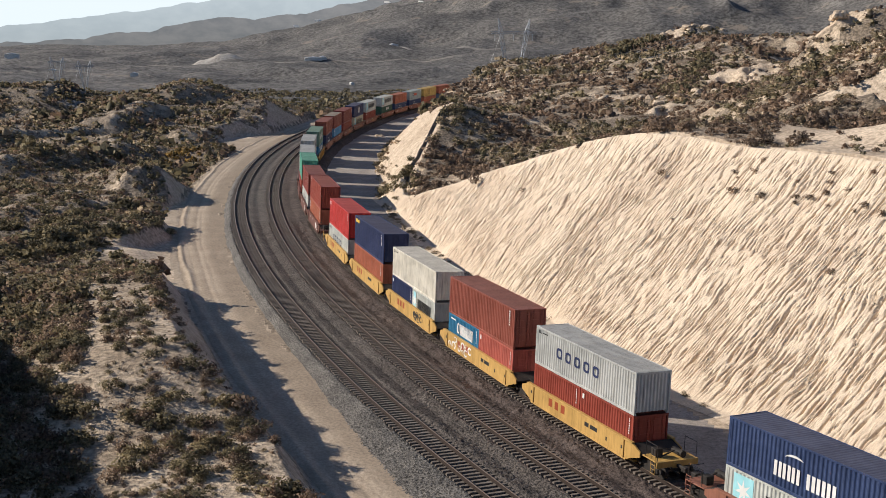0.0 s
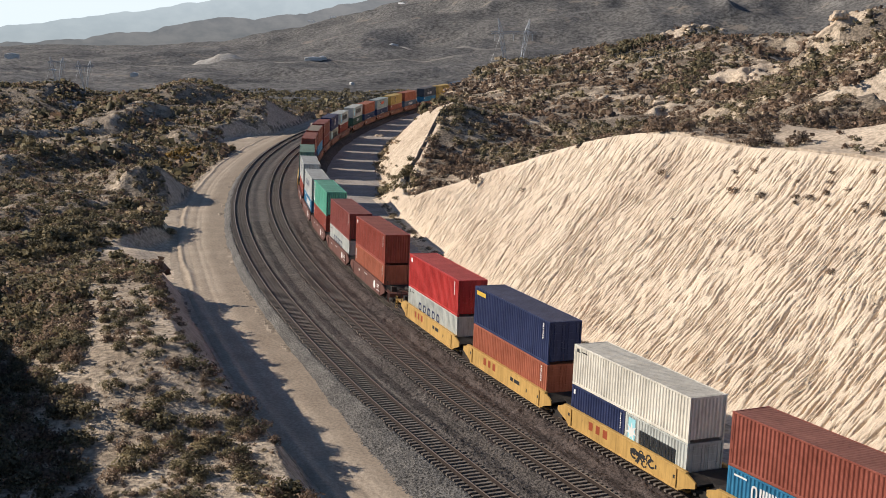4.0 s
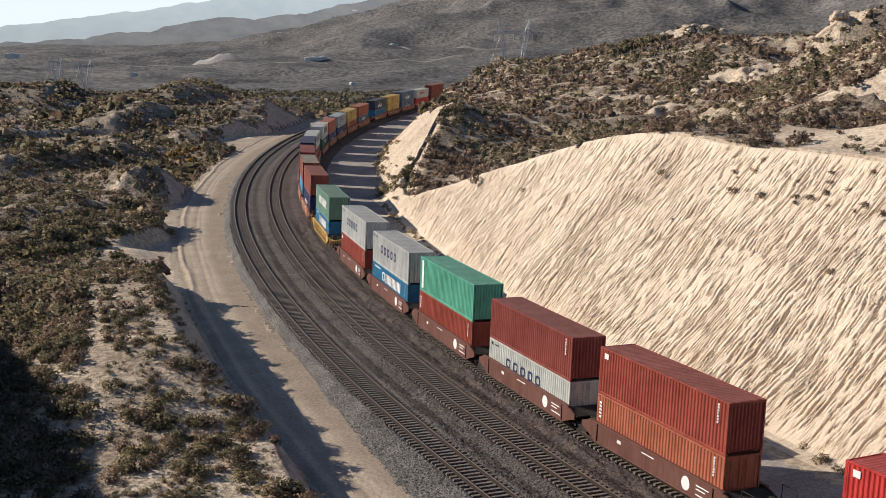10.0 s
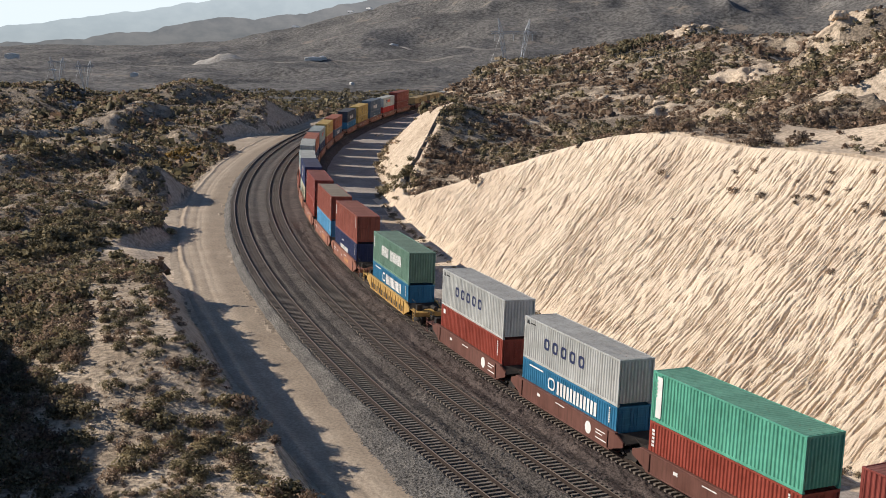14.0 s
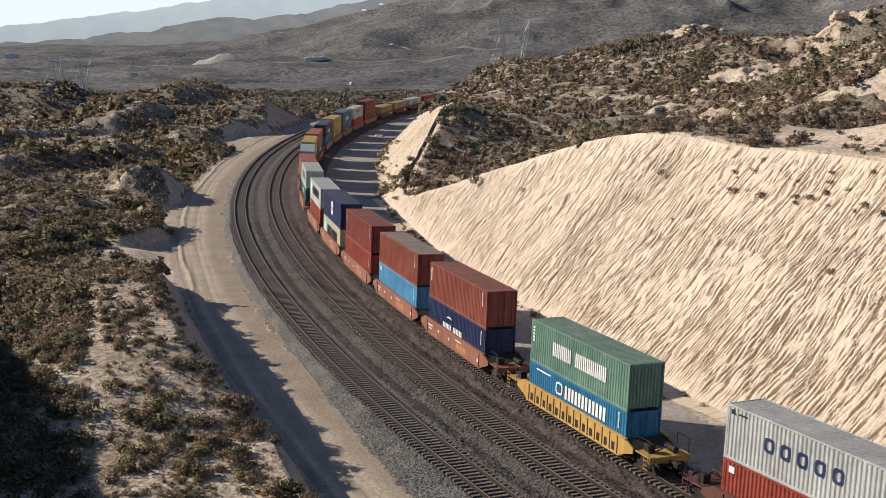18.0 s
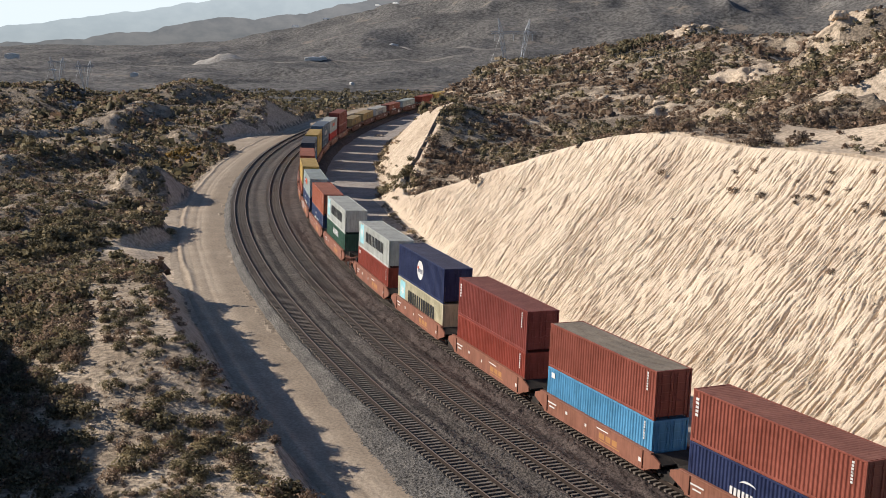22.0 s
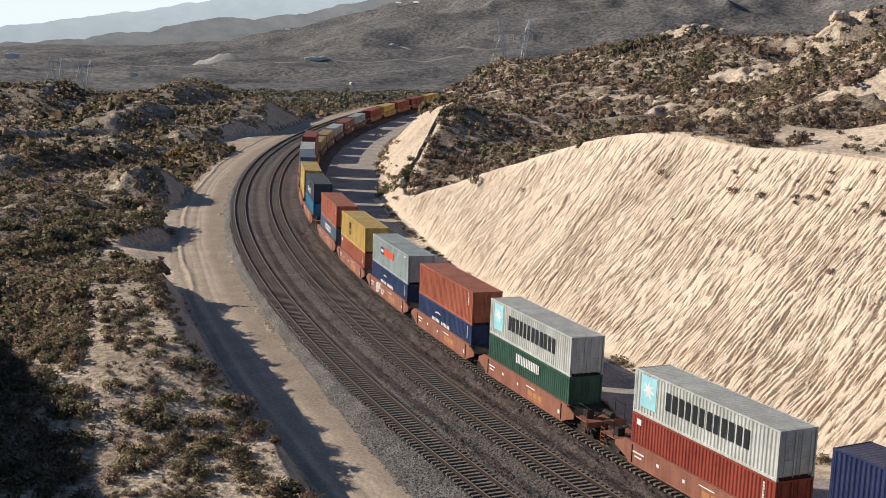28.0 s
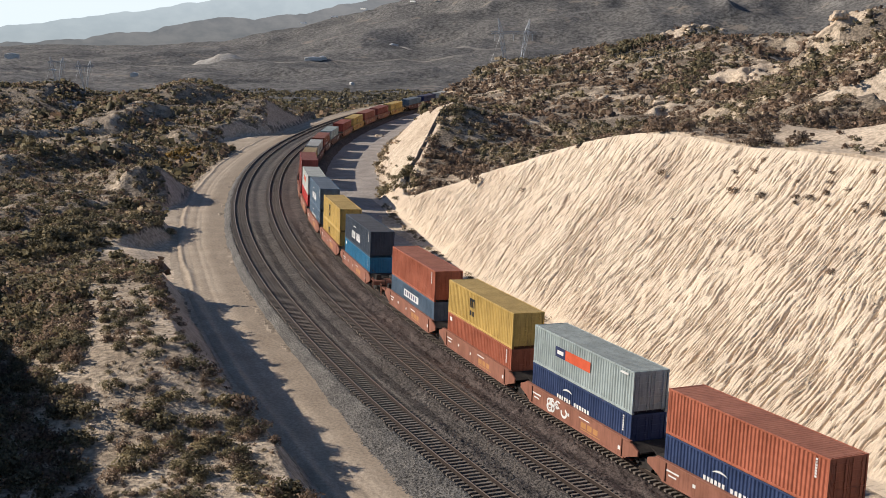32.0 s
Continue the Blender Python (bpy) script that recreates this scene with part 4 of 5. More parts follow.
# ---- well cars ----
def sill_mesh(sd, ribs, front, rear):
    def f(bm):
        y0, y1 = sorted((sd * 1.36, sd * 1.46))
        pts = [(-7.3, 0.86), (-6.3, 0.52), (-5.9, 0.30), (5.9, 0.30), (6.3, 0.52), (7.3, 0.86), (7.3, 1.18), (6.5, 1.46), (-6.5, 1.46), (-7.3, 1.18)]
        add_prism(bm, pts, y0, y1)
        add_box(bm, -6.5, 6.5, *sorted((sd * 1.28, sd * 1.52)), 1.44, 1.53, 0.015)
        add_box(bm, -5.9, 5.9, *sorted((sd * 1.22, sd * 1.51)), 0.26, 0.35, 0.015)
        for i in range(ribs):
            x = -5.6 + 11.2 * i / (ribs - 1)
            add_box(bm, x - 0.06, x + 0.06, *sorted((sd * 1.46, sd * 1.52)), 0.36, 1.44, 0.01)
    return solid(("side_sill", sd, ribs), f)


# dark panel on the sill face, painting the shade of an opening
def hole_panel_mesh(sd):
    return solid(("dark_hole_panel", sd), lambda bm: add_box(bm, -0.17, 0.17, *sorted((sd * 1.462, sd * 1.47)), 0.42, 0.92))


def floor_mesh():
    def f(bm):
        add_box(bm, -6.3, 6.3, -1.22, 1.22, 0.24, 0.33, 0.01)
        for x in (-5.8, -2.9, 0, 2.9, 5.8):
            add_box(bm, x - 0.12, x + 0.12, -1.36, 1.36, 0.26, 0.345, 0.01)
    return solid(("floor",), f)


def bulkhead_mesh(ex):
    def f(bm):
        add_box(bm, *sorted((ex * 6.28, ex * 6.42)), -1.36, 1.36, 0.45, 1.40, 0.02)
        add_prism(bm, [(ex * 6.42, 1.38), (ex * 6.42, 0.75), (ex * 7.75, 0.80), (ex * 7.75, 1.10)], -0.42, 0.42)
        add_prism(bm, [(ex * 6.42, 1.40), (ex * 6.42, 1.24), (ex * 7.45, 1.04), (ex * 7.45, 1.12)], -1.36, 1.36)
    return solid(("end_frame", ex), f)


def frame_mesh(sd):
    def f(bm):
        y0, y1 = sorted((sd * 0.94, sd * 1.10))
        add_prism(bm, [(-1.25, 0.40), (-1.20, 0.62), (-0.62, 0.70), (-0.40, 0.82), (0.40, 0.82), (0.62, 0.70), (1.20, 0.62), (1.25, 0.40), (0.95, 0.40), (0.55, 0.52), (0.38, 0.22), (-0.38, 0.22), (-0.55, 0.52), (-0.95, 0.40)], y0, y1)
        for k in (-0.16, 0.0, 0.16):
            add_tube(bm, (k, sd * 1.03, 0.30), (k, sd * 1.03, 0.72), 0.065, 8)
    return solid(("side_frame", sd), f)


def wheel_mesh():
    def f(bm):
        add_tube(bm, (0, -0.95, 0), (0, 0.95, 0), 0.08, 10)
        for y in (-0.755, 0.755):
            add_tube(bm, (0, y - 0.065, 0), (0, y + 0.065, 0), 0.455, 24)
            add_tube(bm, (0, y - math.copysign(0.10, y), 0), (0, y - math.copysign(0.06, y), 0), 0.485, 24)
        for y in (-1.02, 1.02):
            add_tube(bm, (0, y - 0.12, 0), (0, y + 0.12, 0), 0.14, 10)
    return solid(("wheelset",), f)


def bolster_mesh():
    def f(bm):
        add_box(bm, -0.22, 0.22, -1.05, 1.05, 0.48, 0.78, 0.03)
        add_tube(bm, (0, 0, 0.7), (0, 0, 0.98), 0.28, 16)
    return solid(("bolster",), f)


def end_gear(car, ex, m):
    """Platform, coupler, rails, ladder and hand brake at the outer end of a car."""
    def deck(bm):
        add_box(bm, *sorted((ex * 7.45, ex * 8.95)), -1.38, 1.38, 1.06, 1.13, 0.01)
        add_box(bm, *sorted((ex * 7.4, ex * 9.0)), -0.33, 0.33, 0.72, 1.05, 0.03)
        add_box(bm, *sorted((ex * 8.85, ex * 8.98)), -1.42, 1.42, 0.78, 1.14, 0.02)

    def hook(bm):
        add_box(bm, *sorted((ex * 8.98, ex * 9.65)), -0.10, 0.10, 0.78, 0.95, 0.03)
        add_box(bm, *sorted((ex * 9.55, ex * 9.98)), -0.20, 0.17, 0.70, 1.02, 0.05)
        add_tube(bm, (ex * 9.0, -0.45, 0.75), (ex * 9.7, -0.30, 0.45), 0.03, 6)

    def post(bm, x, y):
        add_tube(bm, (ex * x, y, 1.1), (ex * x, y, 2.05), 0.022, 6)

    def rail_(bm, y):
        add_tube(bm, (ex * 7.7, y, 2.05), (ex * 8.85, y, 2.05), 0.022, 6)

    def steps(bm):
        for x in (8.45, 8.85):
            add_tube(bm, (ex * x, -1.46, 0.35), (ex * x, -1.46, 1.5), 0.022, 6)
        for k in range(5):
            add_tube(bm, (ex * 8.45, -1.46, 0.4 + 0.26 * k), (ex * 8.85, -1.46, 0.4 + 0.26 * k), 0.018, 6)

    def tank(bm):
        add_tube(bm, (ex * 7.75, 0.55, 1.34), (ex * 8.7, 0.55, 1.34), 0.20, 14)
        add_box(bm, *sorted((ex * 7.7, ex * 8.2)), -1.0, -0.5, 1.13, 1.62, 0.03)
        add_tube(bm, (ex * 8.3, -0.8, 1.16), (ex * 8.3, 0.2, 1.5), 0.05, 6)

    part("platform", solid(("platform", ex), deck), m, car)
    part("coupler", solid(("coupler", ex), hook), steel_dark, car)
    for y in (-1.32, 1.32):
        for x in (7.7, 8.85):
            part("rail_post", solid(("rail_post", ex, x, y), lambda bm, x=x, y=y: post(bm, x, y)), steel_dark, car)
        part("handrail", solid(("handrail", ex, y), lambda bm, y=y: rail_(bm, y)), steel_dark, car)
    part("grab_bar", solid(("grab_bar", ex), lambda bm: add_tube(bm, (ex * 8.85, -1.32, 1.9), (ex * 8.85, -0.3, 1.9), 0.02, 6)), steel_dark, car)
    part("ladder", solid(("ladder", ex), steps), m, car)
    part("brake_gear", solid(("brake_gear", ex), tank), steel_dark, car, "dark brake cylinder and valve box")


def side_marks(car, kind, sd):
    def rects(name, rs, colour):
        def f(bm):
            y = sd * 1.463
            for u0, u1, v0, v1 in rs:
                s = 1 if sd < 0 else -1
                bm.faces.new([bm.verts.new((s * u, y, v)) for u, v in ((u0, v0), (u1, v0), (u1, v1), (u0, v1))])
            bmesh.ops.recalc_face_normals(bm, faces=bm.faces)
            if list(bm.faces)[0].normal.y * sd < 0:
                bmesh.ops.reverse_faces(bm, faces=bm.faces)
        part("marking", solid(("marking", name, sd), f), ink[colour], car, "plain stencilled blocks")

    if kind == "yellow":
        rects("yellow_word", [(-3.5, -3.05, 0.75, 1.28), (-2.7, -2.25, 0.75, 1.28), (-1.9, -1.4, 0.75, 1.28)], "rusty")
        rects("yellow_plate", [(1.1, 1.6, 0.85, 1.12), (1.75, 2.6, 0.85, 1.12)], "black")
        rects("yellow_small", [(-6.0, -5.8, 0.9, 1.1), (-5.75, -5.55, 0.9, 1.1), (3.6, 3.75, 0.7, 0.95), (5.3, 5.5, 0.8, 1.0)], "black")
    else:
        def disc(bm):
            y = sd * 1.466
            bm.faces.new([bm.verts.new((3.3 * (1 if sd < 0 else -1) + 0.36 * math.cos(j * math.tau / 24), y, 0.88 + 0.40 * math.sin(j * math.tau / 24))) for j in range(24)])
            if list(bm.faces)[0].normal.y * sd < 0:
                bmesh.ops.reverse_faces(bm, faces=bm.faces)
        if kind == "brown":
            part("emblem", solid(("emblem", sd), disc), ink["white"], car, "round white emblem")
            rects("emblem_cross", [(3.16, 3.24, 0.66, 1.10), (3.36, 3.44, 0.66, 1.10), (3.08, 3.52, 0.84, 0.92)], "rusty")
            rects("brown_text", [(4.2, 5.3, 1.05, 1.12), (4.2, 5.0, 0.85, 0.92), (-3.4, -3.0, 0.95, 1.15), (-0.9, 0.3, 1.18, 1.25), (4.2, 5.5, 0.55, 0.62)], "white")
        else:
            rects("orange_text", [(-5.6, -4.4, 1.0, 1.10), (-5.3, -4.6, 0.75, 0.85), (-3.2, -2.95, 0.85, 1.05), (-0.8, -0.6, 0.8, 1.0), (0.6, 1.9, 1.15, 1.22), (5.2, 5.6, 0.65, 0.9)], "white")
            rects("orange_worn", [(0.9, 1.5, 0.62, 0.98), (1.65, 2.2, 0.62, 0.98), (2.35, 2.9, 0.62, 0.98), (0.9, 3.2, 0.48, 0.54)], "ochre")


def graffiti(car, sd, u0, u1, colour, seed):
    rng = random.Random(seed)

    def f(bm):
        y = sd * 1.47
        for k in range(9):
            cu, cv, r = rng.uniform(u0, u1), rng.uniform(0.55, 1.25), rng.uniform(0.2, 0.42)
            n, a0 = 14, rng.uniform(0, 6)
            a, b = [], []
            for j in range(n):
                w = a0 + j * 5.2 / n
                a.append(bm.verts.new((cu + r * math.cos(w), y - 0.0005 * k * -sd, cv + r * 0.8 * math.sin(w))))
                b.append(bm.verts.new((cu + r * 0.6 * math.cos(w), y - 0.0005 * k * -sd, cv + r * 0.45 * math.sin(w))))
            for j in range(n - 1):
                bm.faces.new((a[j], a[j + 1], b[j + 1], b[j]))
    part("graffiti", solid(("graffiti", sd, seed), f), ink[colour], car, "sprayed graffiti loops")


def well_car(kind, first, last, ribs=2, dark_holes=False, paint_job=None):
    m = car_paint[kind]
    names = {"yellow": "yellow steel well car with lettering blocks", "brown": "dark brown steel well car with round white emblem", "orange": "faded orange-brown steel well car of a five-unit set"}
    car = tagged(new("well_car"), names[kind], "railway car", "well cars of the train")
    for sd in (-1, 1):
        part("side_sill", sill_mesh(sd, ribs, first, last), m, car)
        if dark_holes:
            for i in range(ribs - 1):
                part("dark_hole_panel", hole_panel_mesh(sd), steel_dark, car, m=pose(-5.6 + 11.2 * (i + 0.5) / (ribs - 1), 0, 0))
        else:
            side_marks(car, kind, sd)
    part("floor", floor_mesh(), m, car)
    # end frames take the dark steel in place of the car paint
    for ex in (-1, 1):
        part("end_frame", bulkhead_mesh(ex), steel_dark, car, "dark steel end frame")
    for x in ([7.75] if first else []) + [-7.75]:
        t = new("bogie", bolster_mesh())
        t.parent, t.matrix_basis = car, pose(x, 0, 0)
        t.material_slots[0].link, t.material_slots[0].material = "OBJECT", steel_dark
        t["label"] = "black cast steel bogie"
        for sd in (-1, 1):
            part("side_frame", frame_mesh(sd), steel_dark, t)
        for wx in (-0.88, 0.88):
            part("wheelset", wheel_mesh(), steel_dark, t, m=pose(wx, 0, 0.455))
    if first:
        end_gear(car, 1, m)
    if last:
        end_gear(car, -1, m)
    if paint_job:
        graffiti(car, -1, *paint_job)
    return car


STD, HC = 2.591, 2.896
moving = []
C = container
grey_l = "grey corrugated container with dark lettering blocks"
brn_l = "reddish-brown corrugated steel shipping container"


def unit(a_tail, kind, lower, upper=None, first=False, last=False, ribs=2, dark_holes=False, paint_job=None):
    """One well with its boxes: lower and upper are tuples for container(), or two short ones below."""
    mid = a_tail - 6.096
    moving.append((well_car(kind, first, last, ribs, dark_holes, paint_job), mid, 0.0, 0.0))
    z, low = 0.35, lower if isinstance(lower, list) else [lower]
    for i, spec in enumerate(low):
        short = len(low) == 2
        moving.append((C(*spec, L=6.058 if short else 12.192, doors=i == len(low) - 1), mid, (0.0 if not short else (-3.067, 3.067)[i]), z))
    if upper:
        moving.append((C(*upper[:4], doors=upper[4] if len(upper) > 4 else True, roof=upper[5] if len(upper) > 5 else None), mid, 0.0, z + low[0][1] + 0.02))


def train():
    U = unit
    P = 15.5
    # a blue box on the tail of the leading set
    U(14.8, "orange", ("pale", STD, "pale grey container with a light blue star field", "starblock"), ("blue", STD, "dark blue corrugated container with white lettering blocks", "bow"), last=True)
    U(-0.7, "orange", ("maroon", STD, brn_l, "code"), ("brown", STD, brn_l, "code"))
    # yellow five-unit set
    a = 35.25
    U(a, "yellow", [("rust", STD, "short reddish-brown container, one of two", "code"), ("rust", STD, "short red container with a white chip", "chip")], ("grey", STD, grey_l, "rings", False), first=True)
    U(a + P, "yellow", [("ocean", STD, "short bright blue container with white lettering blocks", "disc_word"), ("coral", STD, "short faded coral-red container", "chip")], ("brown", HC, brn_l, "code"), paint_job=(-5.2, -0.8, "white", 5))
    U(a + 2 * P, "yellow", [("navy", STD, "short navy container with white mark", "chip"), ("pale", STD, "short grey container with dark lettering", "starblock")], ("white", STD, "stained white corrugated steel container", "dark_code", False), paint_job=(1.5, 4.0, "black", 9))
    U(a + 3 * P, "yellow", ("orange", HC, "orange-red corrugated steel shipping container", "code"), ("navy", HC, "navy blue container with a yellow name block", "gold_word"))
    U(a + 4 * P, "yellow", ("pale", STD, grey_l, "rings", ), ("red", HC, "bright red corrugated steel container", "chip"), last=True)
    # brown five-unit set
    a = 117.35
    U(a, "brown", ("orange", HC, "faded orange-red corrugated steel container", "tail"), ("rust", HC, brn_l, "chip", False), first=True)
    U(a + P, "brown", ("pale", STD, grey_l, "rings"), ("maroon", HC, "maroon corrugated steel shipping container", "code", False))
    U(a + 2 * P, "brown", ("rust", HC, brn_l, "tail"), ("teal", HC, "sea-green corrugated container with a white strip", "strip", False))
    U(a + 3 * P, "brown", ("ocean", STD, "bright blue container with white lettering blocks", "disc_word"), ("grey", HC, grey_l, "rings", False))
    U(a + 4 * P, "brown", ("rust", HC, "red corrugated steel shipping container", "chip"), ("grey", HC, grey_l, "rings", False), last=True)
    # single yellow well
    U(200.25, "yellow", ("ocean", STD, "bright blue container with white lettering blocks", "disc_word"), ("sage", HC, "sage green container with white lettering blocks", "two_words", False), first=True, last=True, ribs=14, dark_holes=True)
    # faded orange sets
    a = 219.8
    U(a, "orange", ("navy", HC, "navy blue container with white lettering blocks", "bow"), ("brown", HC, brn_l, "tail"), first=True)
    U(a + P, "orange", ("sky", HC, "light blue corrugated steel container", "chip"), ("brown", HC, "reddish-brown container with a dusty roof", "code", True, "dusty"))
    U(a + 2 * P, "orange", ("rust", HC, "bright rust-red corrugated steel container", "code"), ("maroon", HC, brn_l, "tail"))
    U(a + 3 * P, "orange", ("cream", HC, "cream container with a light blue star field", "starblock"), ("navy", HC, "navy container with a white globe disc", "globe"))
    U(a + 4 * P, "orange", ("rust", HC, brn_l, "chip"), ("pale", STD, "light grey container with a light blue star field", "starblock"), last=True)
    a = 301.2
    U(a, "orange", ("green", HC, "dark green container with white lettering blocks", "word"), ("pale", STD, "light grey container with a light blue star field", "starblock"), first=True)
    U(a + P, "orange", ("blue", STD, "dark blue container with white lettering blocks", "bow"), ("orange", STD, "orange-brown corrugated steel container", "code"))
    U(a + 2 * P, "orange", ("blue", STD, "dark blue container with white lettering blocks", "bow"), ("mist", STD, "blue-grey container with a navy and orange field", "two_fields"), paint_job=(-3.4, -1.2, "white", 14))
    U(a + 3 * P, "orange", ("orange", STD, "orange-brown corrugated steel container", "chip"), ("yellow", STD, "yellow container with a black mark", "glyph"))
    U(a + 4 * P, "orange", ("slate", STD, "slate blue container with a white name plate", "white_word"), ("orange", STD, "orange-brown corrugated steel container", "code"), last=True)
    a = 383.6
    U(a, "orange", ("ocean", STD, "weathered bright blue corrugated steel container", "chip"), ("dusk", STD, "dark slate container with white lettering blocks", "bow"), first=True)
    U(a + P, "orange", ("yellow", STD, "yellow container with a black mark", "glyph"), ("yellow", STD, "yellow container with a black mark", "glyph"))
    U(a + 2 * P, "orange", ("slate", STD, "slate blue container with white lettering blocks", "bow"), ("slate", HC, "slate blue container with white lettering blocks", "bow"))
    U(a + 3 * P, "orange", ("red", STD, "bright red corrugated steel container", "code"), ("pale", STD, "light grey container with navy and orange field", "two_fields"))
    U(a + 4 * P, "orange", ("maroon", HC, brn_l, "code"), ("maroon", HC, brn_l, "code"), last=True)
    # wells with one box each
    a = 465.4
    for i, (c_, l_, b_) in enumerate((("tan", "dull yellow container alone in its well", "glyph"), ("tan", "dusty tan container alone in its well", "glyph"), ("grey", "grey container alone in its well", "rings"),
                                      ("brown", "brown container alone in its well", "bow"), ("mist", "blue-grey container alone in its well", "bow"))):
        U(a + i * P, "brown", (c_, HC, l_, b_), None, i == 0, i == 4)
    a = 547.0
    for i, (car, c_, l_, b_) in enumerate((("orange", "rust", "red container alone in a distant well", "code"), ("yellow", "yellow", "yellow container alone in a distant well", "glyph"), ("orange", "brown", "brown container alone in a distant well", "code"),
                                           ("orange", "maroon", "maroon container alone in a distant well", "code"), ("yellow", "yellow", "yellow container alone in a distant well", "glyph"))):
        U(a + i * P, car, (c_, HC, l_, b_), None, i == 0, i == 4)
    a = 628.6
    for i, (c_, l_) in enumerate((("slate", "slate blue container alone in a distant well"), ("navy", "navy container alone in a distant well"), ("grey", "grey container alone in a distant well"), ("maroon", "maroon container alone in a distant well"))):
        U(a + i * P, "brown", (c_, HC, l_, "code"), None, i == 0, False)


train()




# ---- chaparral ----
def tuft(rng, n, leaf, lobes, stems=0, cores=0, seg=5):
    """Vertices and quads of one shrub of radius 1: leaf clumps in uneven lobes, thin stems."""
    cen = [(rng.uniform(-0.5, 0.5), rng.uniform(-0.5, 0.5), rng.uniform(0.25, 0.62), rng.uniform(0.35, 0.6)) for _ in range(lobes)]
    v, f, nrm = [], [], []
    for cx, cy, cz, cr in cen[:cores]:  # dense twiggy heart of a lobe
        k, rings = len(v), ((0.02, 0.95), (0.75, 0.45))
        for up_, wide in rings:
            for j in range(seg):
                nrm.append(Vector((math.cos(j * math.tau / seg), math.sin(j * math.tau / seg), 0.4 + up_)))
                w = j * math.tau / seg
                g = cr * wide * rng.uniform(0.6, 1.3)
                v.append(Vector((cx + math.cos(w) * g, cy + math.sin(w) * g, (cz + cr * 0.75) * up_ * rng.uniform(0.7, 1.15))))
        for i in range(len(rings) - 1):
            for j in range(seg):
                f.append((k + i * seg + j, k + i * seg + (j + 1) % seg, k + (i + 1) * seg + (j + 1) % seg, k + (i + 1) * seg + j))
    for _ in range(n):
        cx, cy, cz, cr = rng.choice(cen)
        d = Vector((rng.gauss(0, 1), rng.gauss(0, 1), rng.gauss(0.25, 0.8))).normalized() * cr * rng.uniform(0.55, 1.08)
        c = Vector((cx, cy, cz)) + d
        c.z = max(0.03, c.z)
        q = Euler((rng.uniform(0, 6.3), rng.uniform(0, 6.3), rng.uniform(0, 6.3))).to_matrix()
        a = leaf * rng.uniform(0.6, 1.35)
        k = len(v)
        out = (d.normalized() * 0.8 + Vector((c.x, c.y, c.z)).normalized()).normalized()
        nrm += [out + Vector((rng.gauss(0, 0.18), rng.gauss(0, 0.18), rng.gauss(0, 0.18)))] * 4
        for px, py in ((-0.5, -0.35), (0.5, -0.2), (0.35, 0.45), (-0.4, 0.4)):
            v.append(c + q @ Vector((px * a, py * a, 0)))
        f.append((k, k + 1, k + 2, k + 3) if (q @ Vector((0, 0, 1))).dot(out) > 0 else (k + 3, k + 2, k + 1, k))
    for _ in range(stems):
        cx, cy, cz, cr = rng.choice(cen)
        k, w = len(v), 0.02
        b = Vector((rng.uniform(-0.1, 0.1), rng.uniform(-0.1, 0.1), -0.1))
        t = Vector((cx, cy, cz)) * 1.3
        v += [b + Vector((w, 0, 0)), b - Vector((w, 0, 0)), t, b + Vector((0, w, 0))]
        f += [(k, k + 1, k + 2, k + 3)]
        nrm += [Vector((0, 0, 1))] * 4
    return np.array([tuple(p) for p in v]), np.array(f), np.array([tuple(p.normalized()) for p in nrm])


prng = random.Random(7)
tip_rock = earth("bleached_boulder", (0.36, 0.33, 0.29), (0.56, 0.51, 0.45), 0.4, 3.0)
NEAR_T = [tuft(prng, 420, 0.135, 7, 22) for _ in range(8)]
NEAR2_T = [tuft(prng, 230, 0.15, 7, 12) for _ in range(8)]
NEAR3_T = [tuft(prng, 90, 0.22, 6, 5) for _ in range(8)]
MID_T = [tuft(prng, 34, 0.29, 6, 0, 1) for _ in range(8)]
TINY_T = [tuft(prng, 5, 0.85, 2) for _ in range(6)]
FAR_T = [tuft(prng, 11, 0.42, 4, 0, 1, 4) for _ in range(6)]
rs = np.random.RandomState(11)


def scatter(n, r0, r1, side=None):
    """Random points in the view's sector between two distances, uniform over the ground."""
    a = np.radians(rs.uniform(-23, 23, n))
    r = np.sqrt(rs.uniform(r0 ** 2, r1 ** 2, n))
    return r * np.sin(a), r * np.cos(a), r


def grow(x, y, r, keep):
    """Height, and which of the points carry a shrub."""
    z, s, o, n = terrain(x, y)
    ok = (z > n - 0.3) | ((o > FOOT_R + 1.5) & (s > 150)) & (rs.rand(len(x)) < 0.03)
    ok &= ((o > FOOT_R + 0.8) | (o < FOOT_L - 0.6) | (s > 620)) & (rs.rand(len(x)) < keep)
    side_road = (np.abs(y - 131 - 0.06 * (x + 33)) < 4.2) & (x < -24) & (x > -40.5)
    bank = (s < 104) & (s > 30) & (o > BENCH - 3) & (z < n - 0.3)
    terrace_ = (x > 0.285 * y) & (x > 24) & (y < 150) & (o > 33) & (o < 52 - 7 * ramp_up(s, 42, 54) + 2 * np.sin(s / 7)) & (rs.rand(len(x)) < 0.93)
    yard = (o < -8) & (o > FOOT_L - 0.4 - bays(s)) | (crag(x, y) > 0.35) & (rs.rand(len(x)) < 0.8)
    lip = (o > FOOT_R) & (s < 150) & (o - FOOT_R - 0.8 - n < 1.2) & (rs.rand(len(x)) < 0.5)
    return z, ok & ~side_road & ~bank & ~terrace_ & ~yard & ~lip, s, o


